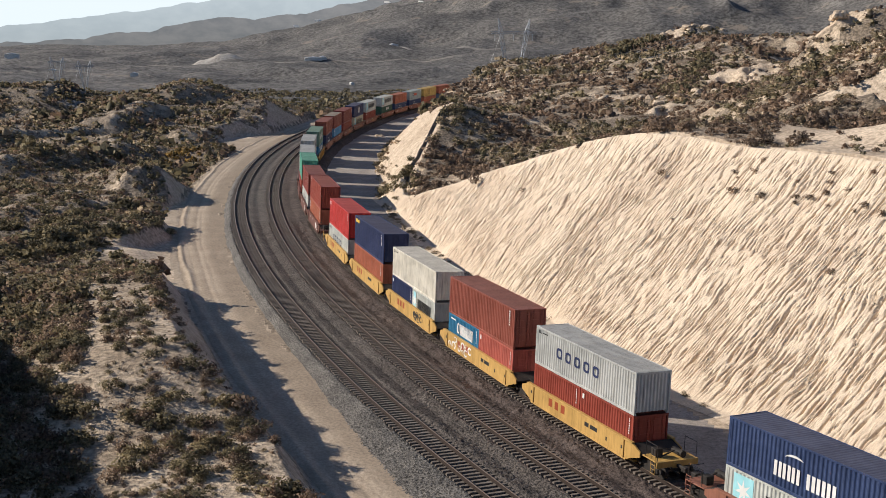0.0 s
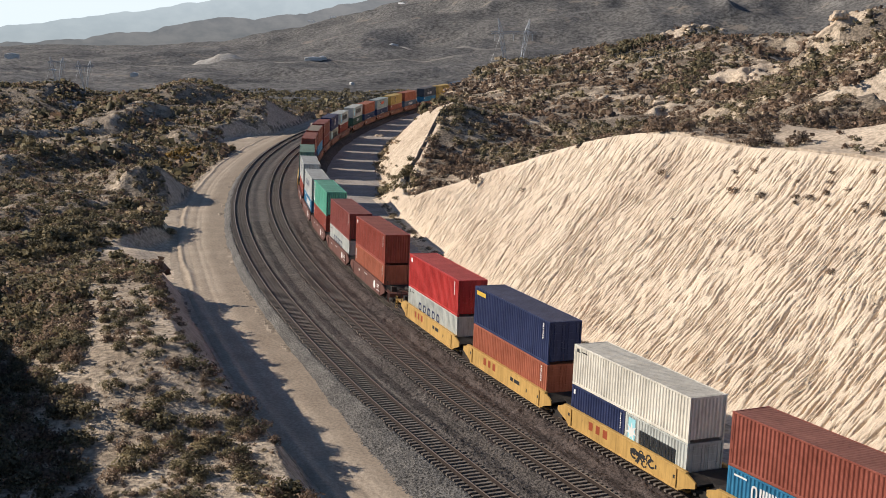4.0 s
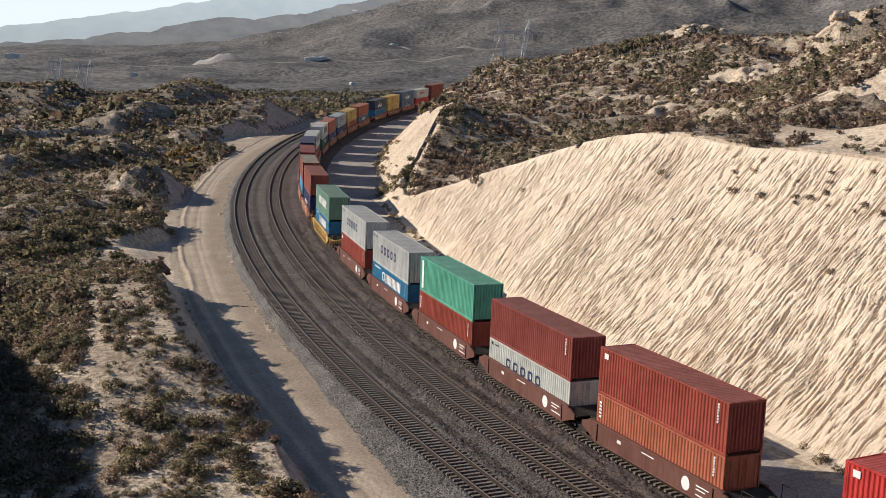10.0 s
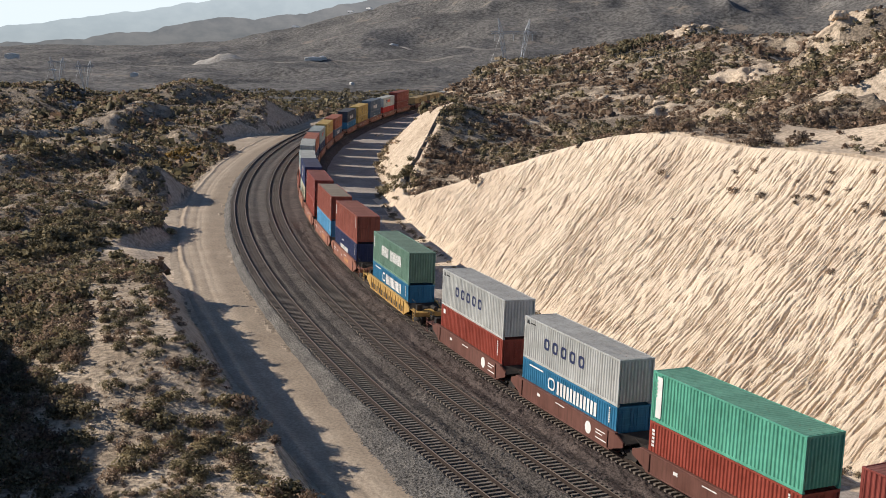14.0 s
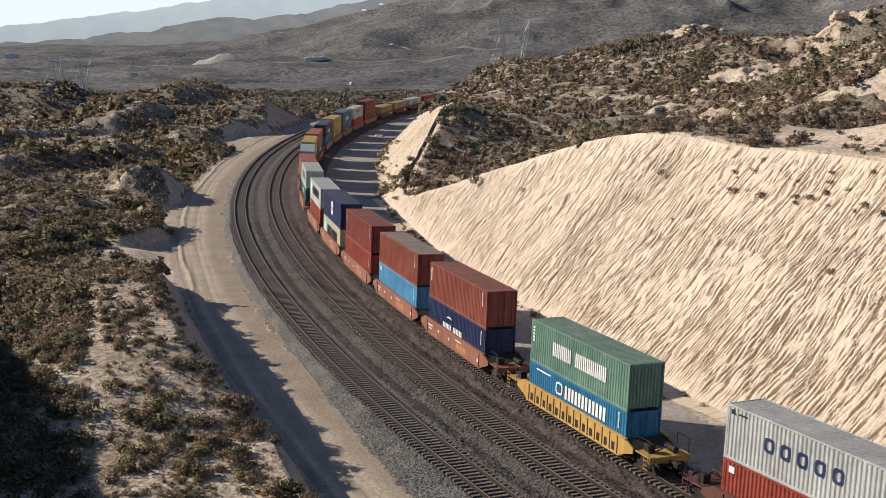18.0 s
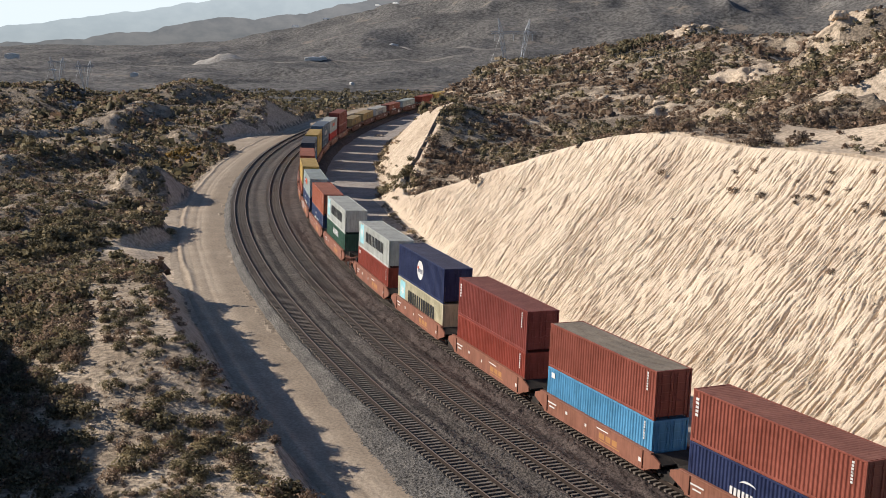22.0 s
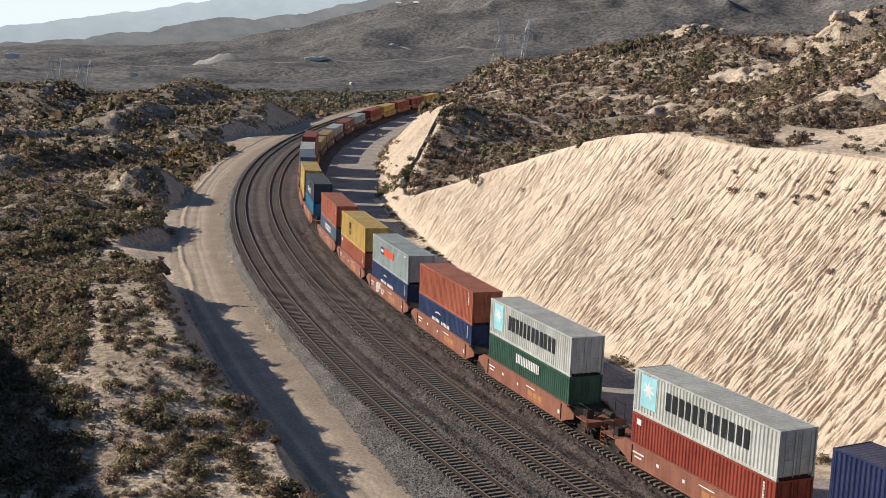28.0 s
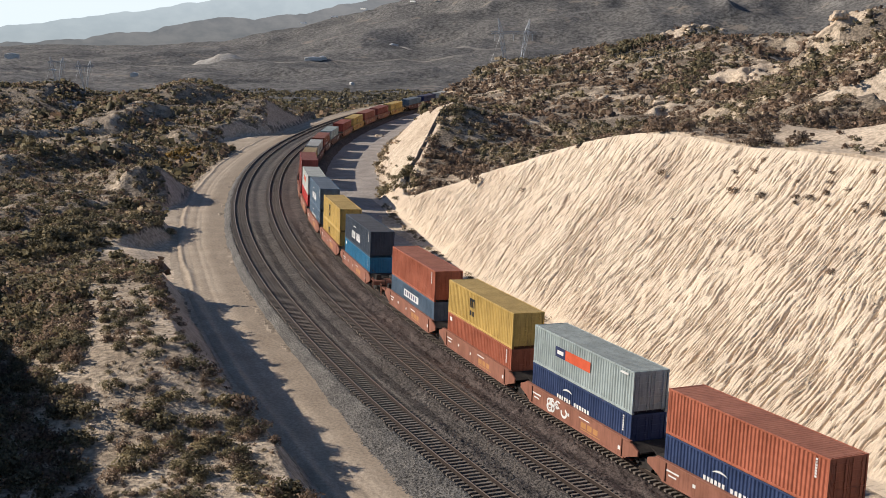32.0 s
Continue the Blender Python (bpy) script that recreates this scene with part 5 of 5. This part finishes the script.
def joined(name, x, y, z, size, temps, mat, label, low=0.55, high=0.95):
    vs, fs, ns, k = [], [], [], 0
    for i in range(len(x)):
        tv, tf, tn = temps[rs.randint(len(temps))]
        w, sc = rs.uniform(0, 6.28), size[i]
        c_, s_ = math.cos(w) * sc, math.sin(w) * sc
        p = np.stack([tv[:, 0] * c_ - tv[:, 1] * s_ + x[i], tv[:, 0] * s_ + tv[:, 1] * c_ + y[i], tv[:, 2] * sc * rs.uniform(low, high) + z[i] - 0.06 * sc], -1)
        vs.append(p)
        ns.append(np.stack([(tn[:, 0] * c_ - tn[:, 1] * s_) / sc, (tn[:, 0] * s_ + tn[:, 1] * c_) / sc, tn[:, 2]], -1))
        fs.append(tf + k)
        k += len(tv)
    v, f = np.concatenate(vs), np.concatenate(fs)
    me = bpy.data.meshes.new(name)
    me.vertices.add(len(v))
    me.vertices.foreach_set("co", v.reshape(-1).astype(np.float32))
    me.loops.add(f.size)
    me.loops.foreach_set("vertex_index", f.reshape(-1).astype(np.int32))
    me.polygons.add(len(f))
    me.polygons.foreach_set("loop_start", np.arange(0, f.size, 4, dtype=np.int32))
    me.update(calc_edges=True)
    me.polygons.foreach_set("use_smooth", np.ones(len(f), bool))
    me.normals_split_custom_set_from_vertices(np.concatenate(ns).astype(np.float32))
    me.materials.append(mat)
    return tagged(new(name, me), label, "shrubs", kind="stuff")


# foreground shrubs, each a thing of its own
near_mesh = []
for i, (tv, tf, tn) in enumerate(NEAR_T):
    for m in shrub_mats[:3]:
        me = bpy.data.meshes.new("shrub")
        me.from_pydata([tuple(p) for p in tv], [], [tuple(int(q) for q in f) for f in tf])
        me.polygons.foreach_set("use_smooth", np.ones(len(tf), bool))
        me.normals_split_custom_set_from_vertices(tn.astype(np.float32))
        me.materials.append(m)
        near_mesh.append(me)
x, y, r = scatter(19000, 40, 108)
z, ok, s, o = grow(x, y, r, 0.95)
dense = x < -0.318 * y  # the shaded dip is overgrown
trail = np.abs(x + 0.307 * y) < 0.55 + 0.2 * np.sin(y / 5)  # sandy trail along the spur
ok &= ~trail
ok &= dense | (0.5 * fbm(x, y, 6.0, 2, 77) + fbm(x, y, 0.9, 2, 78) > -0.02 - 0.22 * ramp_up(-y, -78, -62))
size = rs.gamma(2.0, 0.13, len(x)) + np.where(dense, 0.70, np.where(rs.rand(len(x)) < 0.16, 0.5, 0.12))
ok &= rs.rand(len(x)) < np.where(dense, 0.22, 0.6)
near = [i for i in range(len(x)) if ok[i]]
near.sort(key=lambda i: r[i])
for i in near[:300]:
    kind = 0 if dense[i] and rs.rand() < 0.75 else rs.randint(3)
    ob = tagged(new("shrub", near_mesh[rs.randint(8) * 3 + kind]), ("olive-brown dry chaparral shrub on sandy soil", "brown withered chaparral shrub on sandy soil", "grey-brown sagebrush shrub on sandy soil")[kind], "shrub", "chaparral shrubs")
    ob.matrix_basis = pose(x[i], y[i], z[i] - 0.05, rs.uniform(-8, 8), rs.uniform(-8, 8), rs.uniform(0, 360)) @ Matrix.Diagonal((size[i], size[i], size[i] * rs.uniform(0.7, 1.1), 1))
rest = near[300:]
for k in range(3):
    sel = [i for j, i in enumerate(rest) if j % 3 == k]
    if sel:
        for part_, temps in ((sel[:2 * len(sel) // 3], NEAR2_T), (sel[2 * len(sel) // 3:], NEAR3_T)):
            joined("chaparral", x[part_], y[part_], z[part_], size[part_], temps, shrub_mats[k if k < 2 else 0], "low dry chaparral shrubs on the spur")

# small dry tufts between them
x, y, r = scatter(16000, 40, 112)
z, ok, s, o = grow(x, y, r, 0.5)
ok &= (x < 0) & (np.abs(x + 0.307 * y) > 0.4) & (0.6 * fbm(x, y, 5.0, 2, 79) + fbm(x, y, 0.7, 2, 80) > -0.2)
sel = np.where(ok)[0][:5200]
for k in range(2):
    i_ = sel[k::2]
    joined("dry_tufts", x[i_], y[i_], z[i_], rs.gamma(3.0, 0.035, len(i_)) + 0.06, MID_T, shrub_mats[1 + k], "small dry tufts of brush on sandy soil")

# hillsides
for n_, r0, r1, temps, grain in ((16000, 100, 215, MID_T, 0.65), (26000, 215, 430, FAR_T, 0.9)):
    x, y, r = scatter(n_, r0, r1)
    z, ok, s, o = grow(x, y, r, 0.9)
    lf = x < -15
    bare, wet = spine(x, y, 3.2), gully(x, y, 8.0)
    ok &= 0.8 * fbm(x, y, 14.0, 3, 81) + 1.1 * fbm(x, y, 3.0, 2, 83) > np.where(lf, -1.3 + 0.75 * bare - 0.4 * wet, -0.75 - 0.3 * ramp_up(-y, -215, -190))
    size = 1.2 * rs.gamma(4.0, grain / 5, len(x)) + 0.18
    size = size * np.where(lf, 0.8 + 0.75 * np.clip(fbm(x, y, 9.0, 2, 85) + 0.6 * wet, 0, 1.2), 1.0)
    for k in range(3):
        sel = np.where(ok & (np.where(lf, np.array((0, 2, 0, 1))[np.arange(len(x)) % 4], np.where(fbm(x, y, 12, 2, 88) + 0.8 * rs.rand(len(x)) > 0.45, 2 * (np.arange(len(x)) % 2), 1)) == k))[0]
        close = (x[sel] > 18) & (r[sel] < 150)
        for i_, kind_ in ((sel[~close], temps), (sel[close][::2], NEAR3_T)):
            if len(i_):
                joined("chaparral", x[i_], y[i_], z[i_], size[i_], kind_, shrub_mats[k], "dry chaparral shrubs on the hillsides", 0.45, 0.85)
# the flats beyond
a_, r = np.radians(rs.uniform(-14, 5, 15000)), np.sqrt(rs.uniform(380 ** 2, 950 ** 2, 15000))
x, y = r * np.sin(a_), r * np.cos(a_)
z, ok, s, o = grow(x, y, r, 0.95)
ok &= fbm(x, y, 50.0, 3, 91) + 0.8 * fbm(x, y, 12.0, 2, 92) > -0.55
size = rs.gamma(4.0, 0.22, len(x)) + 0.5
for k in range(2):
    sel = np.where(ok & (np.arange(len(x)) % 2 == k))[0]
    joined("chaparral", x[sel], y[sel], z[sel], size[sel], TINY_T, (hazed_flats_mat, shrub_mats[0])[k], "scattered dark scrub on the valley flats")


def boulder(rng):
    """A rough block of stone: vertices, quads and outward directions."""
    v = np.array([(a, b, c) for c in (-0.2, 0.7) for a, b in ((-1, -1), (1, -1), (1, 1), (-1, 1))], float) * [[rng.uniform(0.5, 0.8), rng.uniform(0.5, 0.8), 1]] * 1.0
    v[4:, :2] *= rng.uniform(0.4, 0.8)
    v += np.array([[rng.uniform(-0.2, 0.2) for _ in range(3)] for _ in range(8)])
    n = v / np.linalg.norm(v, axis=1)[:, None]
    return v, np.array([(0, 1, 5, 4), (1, 2, 6, 5), (2, 3, 7, 6), (3, 0, 4, 7), (4, 5, 6, 7)]), n


ROCK_T = [boulder(prng) for _ in range(8)]
x, y = rs.uniform(-12, 62, 1500), rs.uniform(385, 620, 1500)
z, ok, s, o = grow(x, y, np.hypot(x, y), 0.9)
sel = np.where(ok & (fbm(x, y, 22, 2, 98) > 0.25) & (o < -12))[0]
joined("boulders", x[sel], y[sel], z[sel], rs.gamma(3.0, 0.25, len(sel)) + 0.3, ROCK_T, tip_rock, "pale boulders scattered among the valley scrub", 0.6, 1.0)

# along the foot of the cutting, and the few on its face
sf = rs.uniform(8, 150, 190)
of = FOOT_R - 0.9 + np.abs(rs.normal(0, 0.8, 190))
fx, fy, _h = at_line(sf, of)
joined("foot_scrub", fx, fy, np.full(190, -0.83), rs.gamma(3.0, 0.08, 190) + 0.12, NEAR2_T, shrub_mats[2], "small dry shrubs along the foot of the cutting")
sf = np.concatenate([rs.uniform(12, 125, 14), rs.uniform(31, 53, 32)])
uf = np.where(np.arange(46) < 14, rs.uniform(0.4, 1, 46) * 14, rs.uniform(12.2, 15.6, 46))
fx, fy, _h = at_line(sf, FOOT_R + uf)
up_ok = natural(fx, fy) > uf + 0.3
joined("face_scrub", fx[up_ok], fy[up_ok], (uf - 0.75)[up_ok], (rs.gamma(3.0, 0.10, 46) + np.where(np.arange(46) < 14, 0.06, 0.2))[up_ok], NEAR2_T, shrub_mats[1], "few shrubs clinging to the cutting")

# brush in the gully mouth and along the foot of the second cutting
fx, fy, _h = at_line(rs.normal(147, 5, 60), rs.uniform(16.8, 22.5, 60))
fz = np.maximum(terrain(fx, fy)[0], np.minimum(natural(fx, fy), to_line(fx, fy)[1] - FOOT_R - 0.9))
joined("gully_scrub", fx, fy, fz, rs.gamma(3.0, 0.17, 60) + 0.3, NEAR3_T, shrub_mats[0], "dark brush in the gully between the cuttings")
sf, of = rs.uniform(148, 262, 110), FOOT_R + 0.7 + np.abs(rs.normal(0, 0.9, 110))
fx, fy, _h = at_line(sf, of)
joined("foot_scrub", fx, fy, terrain(fx, fy)[0], rs.gamma(3.0, 0.16, 110) + 0.2, NEAR3_T, shrub_mats[2], "dry brush along the foot of the second cutting")

def clump(name, pts, n, spread, low, high, temps, mat, label):
    """Bushes strewn along a line in the plan."""
    pts = np.array(pts, float)
    t = rs.uniform(0, len(pts) - 1, n)
    fx = np.interp(t, range(len(pts)), pts[:, 0]) + rs.normal(0, spread, n)
    fy = np.interp(t, range(len(pts)), pts[:, 1]) + rs.normal(0, spread, n)
    joined(name, fx, fy, terrain(fx, fy)[0], rs.uniform(low, high, n), temps, mat, label, 0.5, 0.9)


clump("gully_brush", ((60, 278), (56, 262), (49, 242), (45, 232)), 90, 1.6, 0.8, 2.0, MID_T, shrub_mats[0], "dark brush filling a gully on the hill")
clump("brow_brush", ((44, 322), (58, 326)), 70, 2.5, 1.2, 2.6, MID_T, shrub_mats[0], "tall dark brush on the brow of the hill")
clump("knoll_brush", ((49, 160), (52, 166)), 24, 1.6, 0.8, 1.7, MID_T, shrub_mats[0], "green-brown bushes beside the knoll")
clump("saddle_brush", ((30, 121), (37, 128), (47, 133), (60, 138)), 170, 4.0, 0.5, 1.1, NEAR3_T, shrub_mats[2], "low grey brush behind the cutting")
clump("dip_brush", ((-52, 112), (-46, 122), (-41, 131), (-47, 138)), 130, 2.4, 0.8, 1.9, NEAR3_T, shrub_mats[0], "large dark bushes in the dip beside the side road")
clump("lip_brush", ((-27, 107), (-22.6, 92.5), (-17, 77.8), (-11.2, 63.3)), 46, 0.5, 0.3, 0.8, NEAR2_T, shrub_mats[1], "brown bushes along the lip of the bank")

# bushes at the road fork, and golden ones by the yard
fx, fy = rs.uniform(-48, -34.5, 40), rs.uniform(142.5, 149, 40)
joined("fork_scrub", fx, fy, terrain(fx, fy)[0], rs.gamma(3.0, 0.2, 40) + 0.25, NEAR2_T, shrub_mats[0], "clump of bushes beside the road fork")
fx, fy = rs.uniform(-56, -49, 26), rs.uniform(222, 250, 26)
joined("golden_scrub", fx, fy, terrain(fx, fy)[0], rs.gamma(3.0, 0.22, 26) + 0.4, NEAR3_T, shrub_mats[3], "golden autumn bushes beside the railway yard")


# pale outcrops among the brush
def rock_mesh(seed):
    def f(bm):
        bmesh.ops.create_icosphere(bm, subdivisions=3, radius=1.0)
        for v in bm.verts:
            d = 1 + 0.34 * noise.noise(v.co * 1.3 + Vector((seed, 0, 0))) + 0.16 * noise.noise(v.co * 3.4 + Vector((0, seed, 0)))
            v.co = Vector((v.co.x * d, v.co.y * d, max(-0.35, v.co.z * d * 0.75)))
    return solid(("rock_outcrop", seed), f)


rock_rng = random.Random(19)
for cx, cy, n_, spread, big in ((45, 230, 14, 6, 1.5), (63, 236, 16, 8, 1.9), (71, 226, 10, 5, 1.8), (70, 326, 12, 8, 2.2), (84, 214, 10, 8, 1.2), (-3, 288, 10, 6, 1.2), (-46, 300, 14, 6, 1.0), (-56, 285, 12, 9, 0.8), (-66, 296, 12, 10, 0.8), (10, 300, 10, 10, 1.1), (30, 316, 12, 12, 1.3)):
    for _ in range(n_):
        rx_, ry_ = cx + rock_rng.gauss(0, spread), cy + rock_rng.gauss(0, spread * 0.6)
        zz = float(terrain(np.array([rx_]), np.array([ry_]))[0][0])
        sz = big * rock_rng.uniform(0.35, 1.0)
        ob = tagged(new("rock_outcrop", rock_mesh(rock_rng.randrange(5))), "pale weathered sandstone outcrop among the brush", "rock", "sandstone outcrops")
        ob.material_slots[0].link, ob.material_slots[0].material = "OBJECT", sand_mat
        ob.matrix_basis = pose(rx_, ry_, zz, 0, 0, rock_rng.uniform(0, 360)) @ Matrix.Diagonal((sz, sz * 0.8, sz * 0.8, 1))


# ---- pylons, highway, trucks and roofs in the valley ----
galv, _nt, _b = shader("galvanised_steel", 0.5, 0.6)
_b.inputs["Base Color"].default_value = (0.42, 0.43, 0.44, 1)
plaster = paint("white_sheet", (0.84, 0.83, 0.80), 0.6, 0.2)
tyre_mat = earth("tyre_rubber", (0.012, 0.012, 0.012), (0.03, 0.03, 0.03), 3.0, 9.0)


def mast_mesh(base, top, w0, w1, n, key):
    """A lattice mast: four chords with zigzag braces."""
    def f(bm):
        b, t = Vector(base), Vector(top)
        ax = (t - b).normalized()
        sx = ax.cross(Vector((0, 1, 0))).normalized()
        sy = ax.cross(sx)

        def corner(k, q):
            w = (w0 + (w1 - w0) * q) / 2
            return b + (t - b) * q + sx * w * (1, 1, -1, -1)[k] + sy * w * (1, -1, -1, 1)[k]
        for k in range(4):
            add_tube(bm, corner(k, 0), corner(k, 1), 0.13, 4)
            for i in range(n):
                add_tube(bm, corner(k, i / n), corner((k + 1) % 4, (i + 1) / n), 0.07, 3)
    return solid(("mast",) + key, f)


def pylon(m, h=44.0):
    """A guyed pylon: two masts spread from one footing, a bridge on top."""
    p = tagged(new("pylon"), "grey steel lattice power pylon with spread masts", "pylon", "power pylons")
    p.matrix_basis = m
    for sd in (-1, 1):
        part("mast", mast_mesh((sd * 0.6, 0, 0), (sd * h * 0.17, 0, h * 0.82), 0.6, 1.9, 9, (sd, h)), galv, p)
        part("horn", mast_mesh((sd * h * 0.17, 0, h * 0.82), (sd * h * 0.21, 0, h), 1.9, 0.4, 3, ("h", sd, h)), galv, p)
        part("guy_wire", solid(("guy_wire", sd, h), lambda bm, sd=sd: add_tube(bm, (sd * h * 0.17, 0, h * 0.82), (sd * h * 0.39, h * 0.2, 0), 0.05, 3)), galv, p)
    part("crossarm", mast_mesh((-h * 0.3, 0, h * 0.83), (h * 0.3, 0, h * 0.83), 1.2, 1.2, 9, ("arm", h)), galv, p)
    for x in (-h * 0.25, 0, h * 0.25):
        part("insulator", solid(("insulator", x, h), lambda bm, x=x: add_tube(bm, (x, 0, h * 0.83 - 4.5), (x, 0, h * 0.83 - 0.6), 0.16, 6)), galv, p)
    return p


for px_, py_, turn, high in ((37.0, 640.0, 20, 44.0), (-298.0, 905.0, 30, 23.0), (-283.0, 925.0, 30, 23.0)):
    zz = float(terrain(np.array([px_]), np.array([py_]))[0][0])
    pylon(pose(px_, py_, zz, 0, 0, turn), high)


def strip(name, pts, width, mat, label, lift=0.6, n=80):
    """A road laid over the land along a plan line."""
    pts = np.array(pts, float)
    t = np.linspace(0, len(pts) - 1, n)
    x, y = np.interp(t, range(len(pts)), pts[:, 0]), np.interp(t, range(len(pts)), pts[:, 1])
    dx, dy = np.gradient(x), np.gradient(y)
    ln = np.hypot(dx, dy)
    rows = []
    zz = np.maximum.reduce([natural(x + k * width / 2 * dy / ln, y - k * width / 2 * dx / ln) for k in (-1, 0, 1)])
    for k, drop in ((2.4, 7.0), (1, 0), (-1, 0), (-2.4, 7.0)):
        rows.append(np.stack([x + k * width / 2 * dy / ln, y - k * width / 2 * dx / ln, zz + lift - drop], -1))
    return sheet(name, 4, n, np.stack(rows), mat, label, "road", smooth=False)


track_mat = earth("valley_track", (0.19, 0.175, 0.16), (0.27, 0.248, 0.222), 0.1, 1.0)
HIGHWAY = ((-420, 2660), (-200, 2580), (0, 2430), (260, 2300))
SIDE = ((425, 1750), (478, 1750), (515, 1727), (545, 1690))
strip("valley_road", ((-520, 1450), (-380, 1380), (-200, 1390), (-60, 1460)), 7, track_mat, "pale dirt road across the valley floor")
strip("valley_road_far", ((-90, 2010), (-40, 1900), (60, 1830), (200, 1815)), 8, track_mat, "pale dirt road below the hills")
strip("valley_road_low", ((-640, 1900), (-420, 1830), (-180, 1760), (40, 1700)), 5, track_mat, "thin pale track across the valley")


def along(pts, q):
    """Point and heading at q metres along a plan line, on the land."""
    pts = np.array(pts, float)
    d = np.concatenate([[0], np.cumsum(np.hypot(*np.diff(pts, axis=0).T))])
    x, y = np.interp(q, d, pts[:, 0]), np.interp(q, d, pts[:, 1])
    x2, y2 = np.interp(q + 5, d, pts[:, 0]), np.interp(q + 5, d, pts[:, 1])
    g = np.array([-12.0, 0.0, 12.0])
    gx, gy = np.meshgrid(x + g, y + g)
    z = float(natural(gx, gy).max())
    return pose(x, y, z + 0.4, 0, 0, math.degrees(math.atan2(y2 - y, x2 - x)))


def truck(long=15.0, tint=None):
    t = tagged(new("truck"), "white box truck on the distant highway", "truck", "highway trucks")
    part("box_body", solid(("box_body", long), lambda bm: add_box(bm, -long / 2, long / 2 - 3.2, -1.3, 1.3, 1.1, 4.2, 0.05)), tint or plaster, t)
    part("cab", solid(("cab", long), lambda bm: add_prism(bm, [(long / 2 - 2.9, 0.8), (long / 2, 0.8), (long / 2, 1.9), (long / 2 - 0.7, 2.9), (long / 2 - 2.9, 3.3)], -1.2, 1.2)), plaster, t)
    for x in (-long / 2 + 1.2, -long / 2 + 2.5, long / 2 - 4.2, long / 2 - 1.0):
        part("wheel", solid(("wheel",), lambda bm: (add_tube(bm, (0, -1.25, 0.5), (0, -0.9, 0.5), 0.5, 10), add_tube(bm, (0, 0.9, 0.5), (0, 1.25, 0.5), 0.5, 10))), tyre_mat, t, m=pose(x, 0, 0))
    return t


traffic = []
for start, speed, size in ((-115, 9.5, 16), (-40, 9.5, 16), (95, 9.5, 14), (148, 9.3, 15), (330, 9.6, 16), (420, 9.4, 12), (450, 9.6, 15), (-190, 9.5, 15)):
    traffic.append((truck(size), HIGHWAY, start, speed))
for start, speed, size in ((23, 8, 16), (-70, 8, 18), (-120, 8, 14), (-135, 8, 16), (-155, 8, 18), (-172, 8, 16), (-196, 8, 15)):
    traffic.append((truck(size), SIDE, start, speed))


def shed(x, y, turn, w, d, h):
    b = tagged(new("shed"), "low white-roofed shed in the valley", "building", "valley sheds")
    b.matrix_basis = pose(x, y, float(natural(np.array([x]), np.array([y]))[0]) - 0.3, 0, 0, turn)
    part("wall", solid(("wall", w, d, h), lambda bm: add_box(bm, -w / 2, w / 2, -d / 2, d / 2, 0, h, 0.05)), road_plaster, b)
    part("roof", solid(("shed_roof", w, d, h), lambda bm: add_prism(bm, [(-w / 2 - 0.6, h), (w / 2 + 0.6, h), (0, h + d * 0.22)], -d / 2 - 0.6, d / 2 + 0.6)), plaster, b)
    return b


road_plaster = paint("buff_wall", (0.68, 0.65, 0.60), 0.8, 0.4)
for args in ((-194, 1740, 8, 26, 9, 4), (-182, 1752, 8, 12, 8, 4), (-88, 1995, 20, 16, 10, 5), (-92, 1165, 30, 4, 3, 2.4), (-333, 1262, 10, 8, 6, 4), (-745, 2030, 20, 24, 12, 9), (-480, 1440, 12, 10, 7, 4)):
    shed(*args)
# bare earth tip in the valley
tip = earth("pale_spoil", (0.36, 0.33, 0.29), (0.52, 0.48, 0.43), 0.05, 0.4)


def mound(name, x, y, rx, ry, h, label, mat, seed):
    a, q = np.meshgrid(np.linspace(0, math.tau, 40), np.linspace(0, 1, 14))
    px_, py_ = x + rx * q * np.cos(a), y + ry * q * np.sin(a)
    z = natural(px_, py_) - 0.5 + (h + 0.25 * h * fbm(px_, py_, rx * 0.4, 3, seed)) * (1 - q ** 1.6)
    return tagged(sheet(name, 14, 40, np.stack([px_, py_, z], -1), mat), label, "mound", kind="structure")


mound("spoil_mound", -355, 1845, 40, 18, 9, "pale earth spoil heap in the valley", tip, 5)
mound("spoil_mound_low", 515, 2150, 60, 25, 10, "pale graded earth behind the saddle", tip, 9)

# concrete drain down the second cutting
dn = 40
tq = np.linspace(0, 1, dn)
dx_, dy_ = -7.0 + 7.6 * tq, 183 + 32 * tq
dzz = terrain(dx_, dy_)[0]
prof = ((-0.55, 0.30), (-0.45, 0.36), (-0.30, 0.02), (0.30, 0.02), (0.45, 0.36), (0.55, 0.30))
concrete = earth("stained_concrete", (0.10, 0.095, 0.088), (0.24, 0.225, 0.205), 0.8, 5.0)
sheet("drain_channel", len(prof), dn, np.stack([np.stack([dx_ + o_ * 0.996, dy_ - o_ * 0.09, dzz + z_], -1) for o_, z_ in prof]), concrete, "dark concrete drain running down the cut slope", "drain")


def motions():
    for ob, a, dx, z in moving:
        walk(ob, [(t, unit_pose(a, t, z) @ Matrix.Translation((dx, 0, 0))) for t in RUN])
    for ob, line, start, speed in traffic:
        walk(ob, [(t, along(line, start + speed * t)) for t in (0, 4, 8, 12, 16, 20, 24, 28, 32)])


motions()
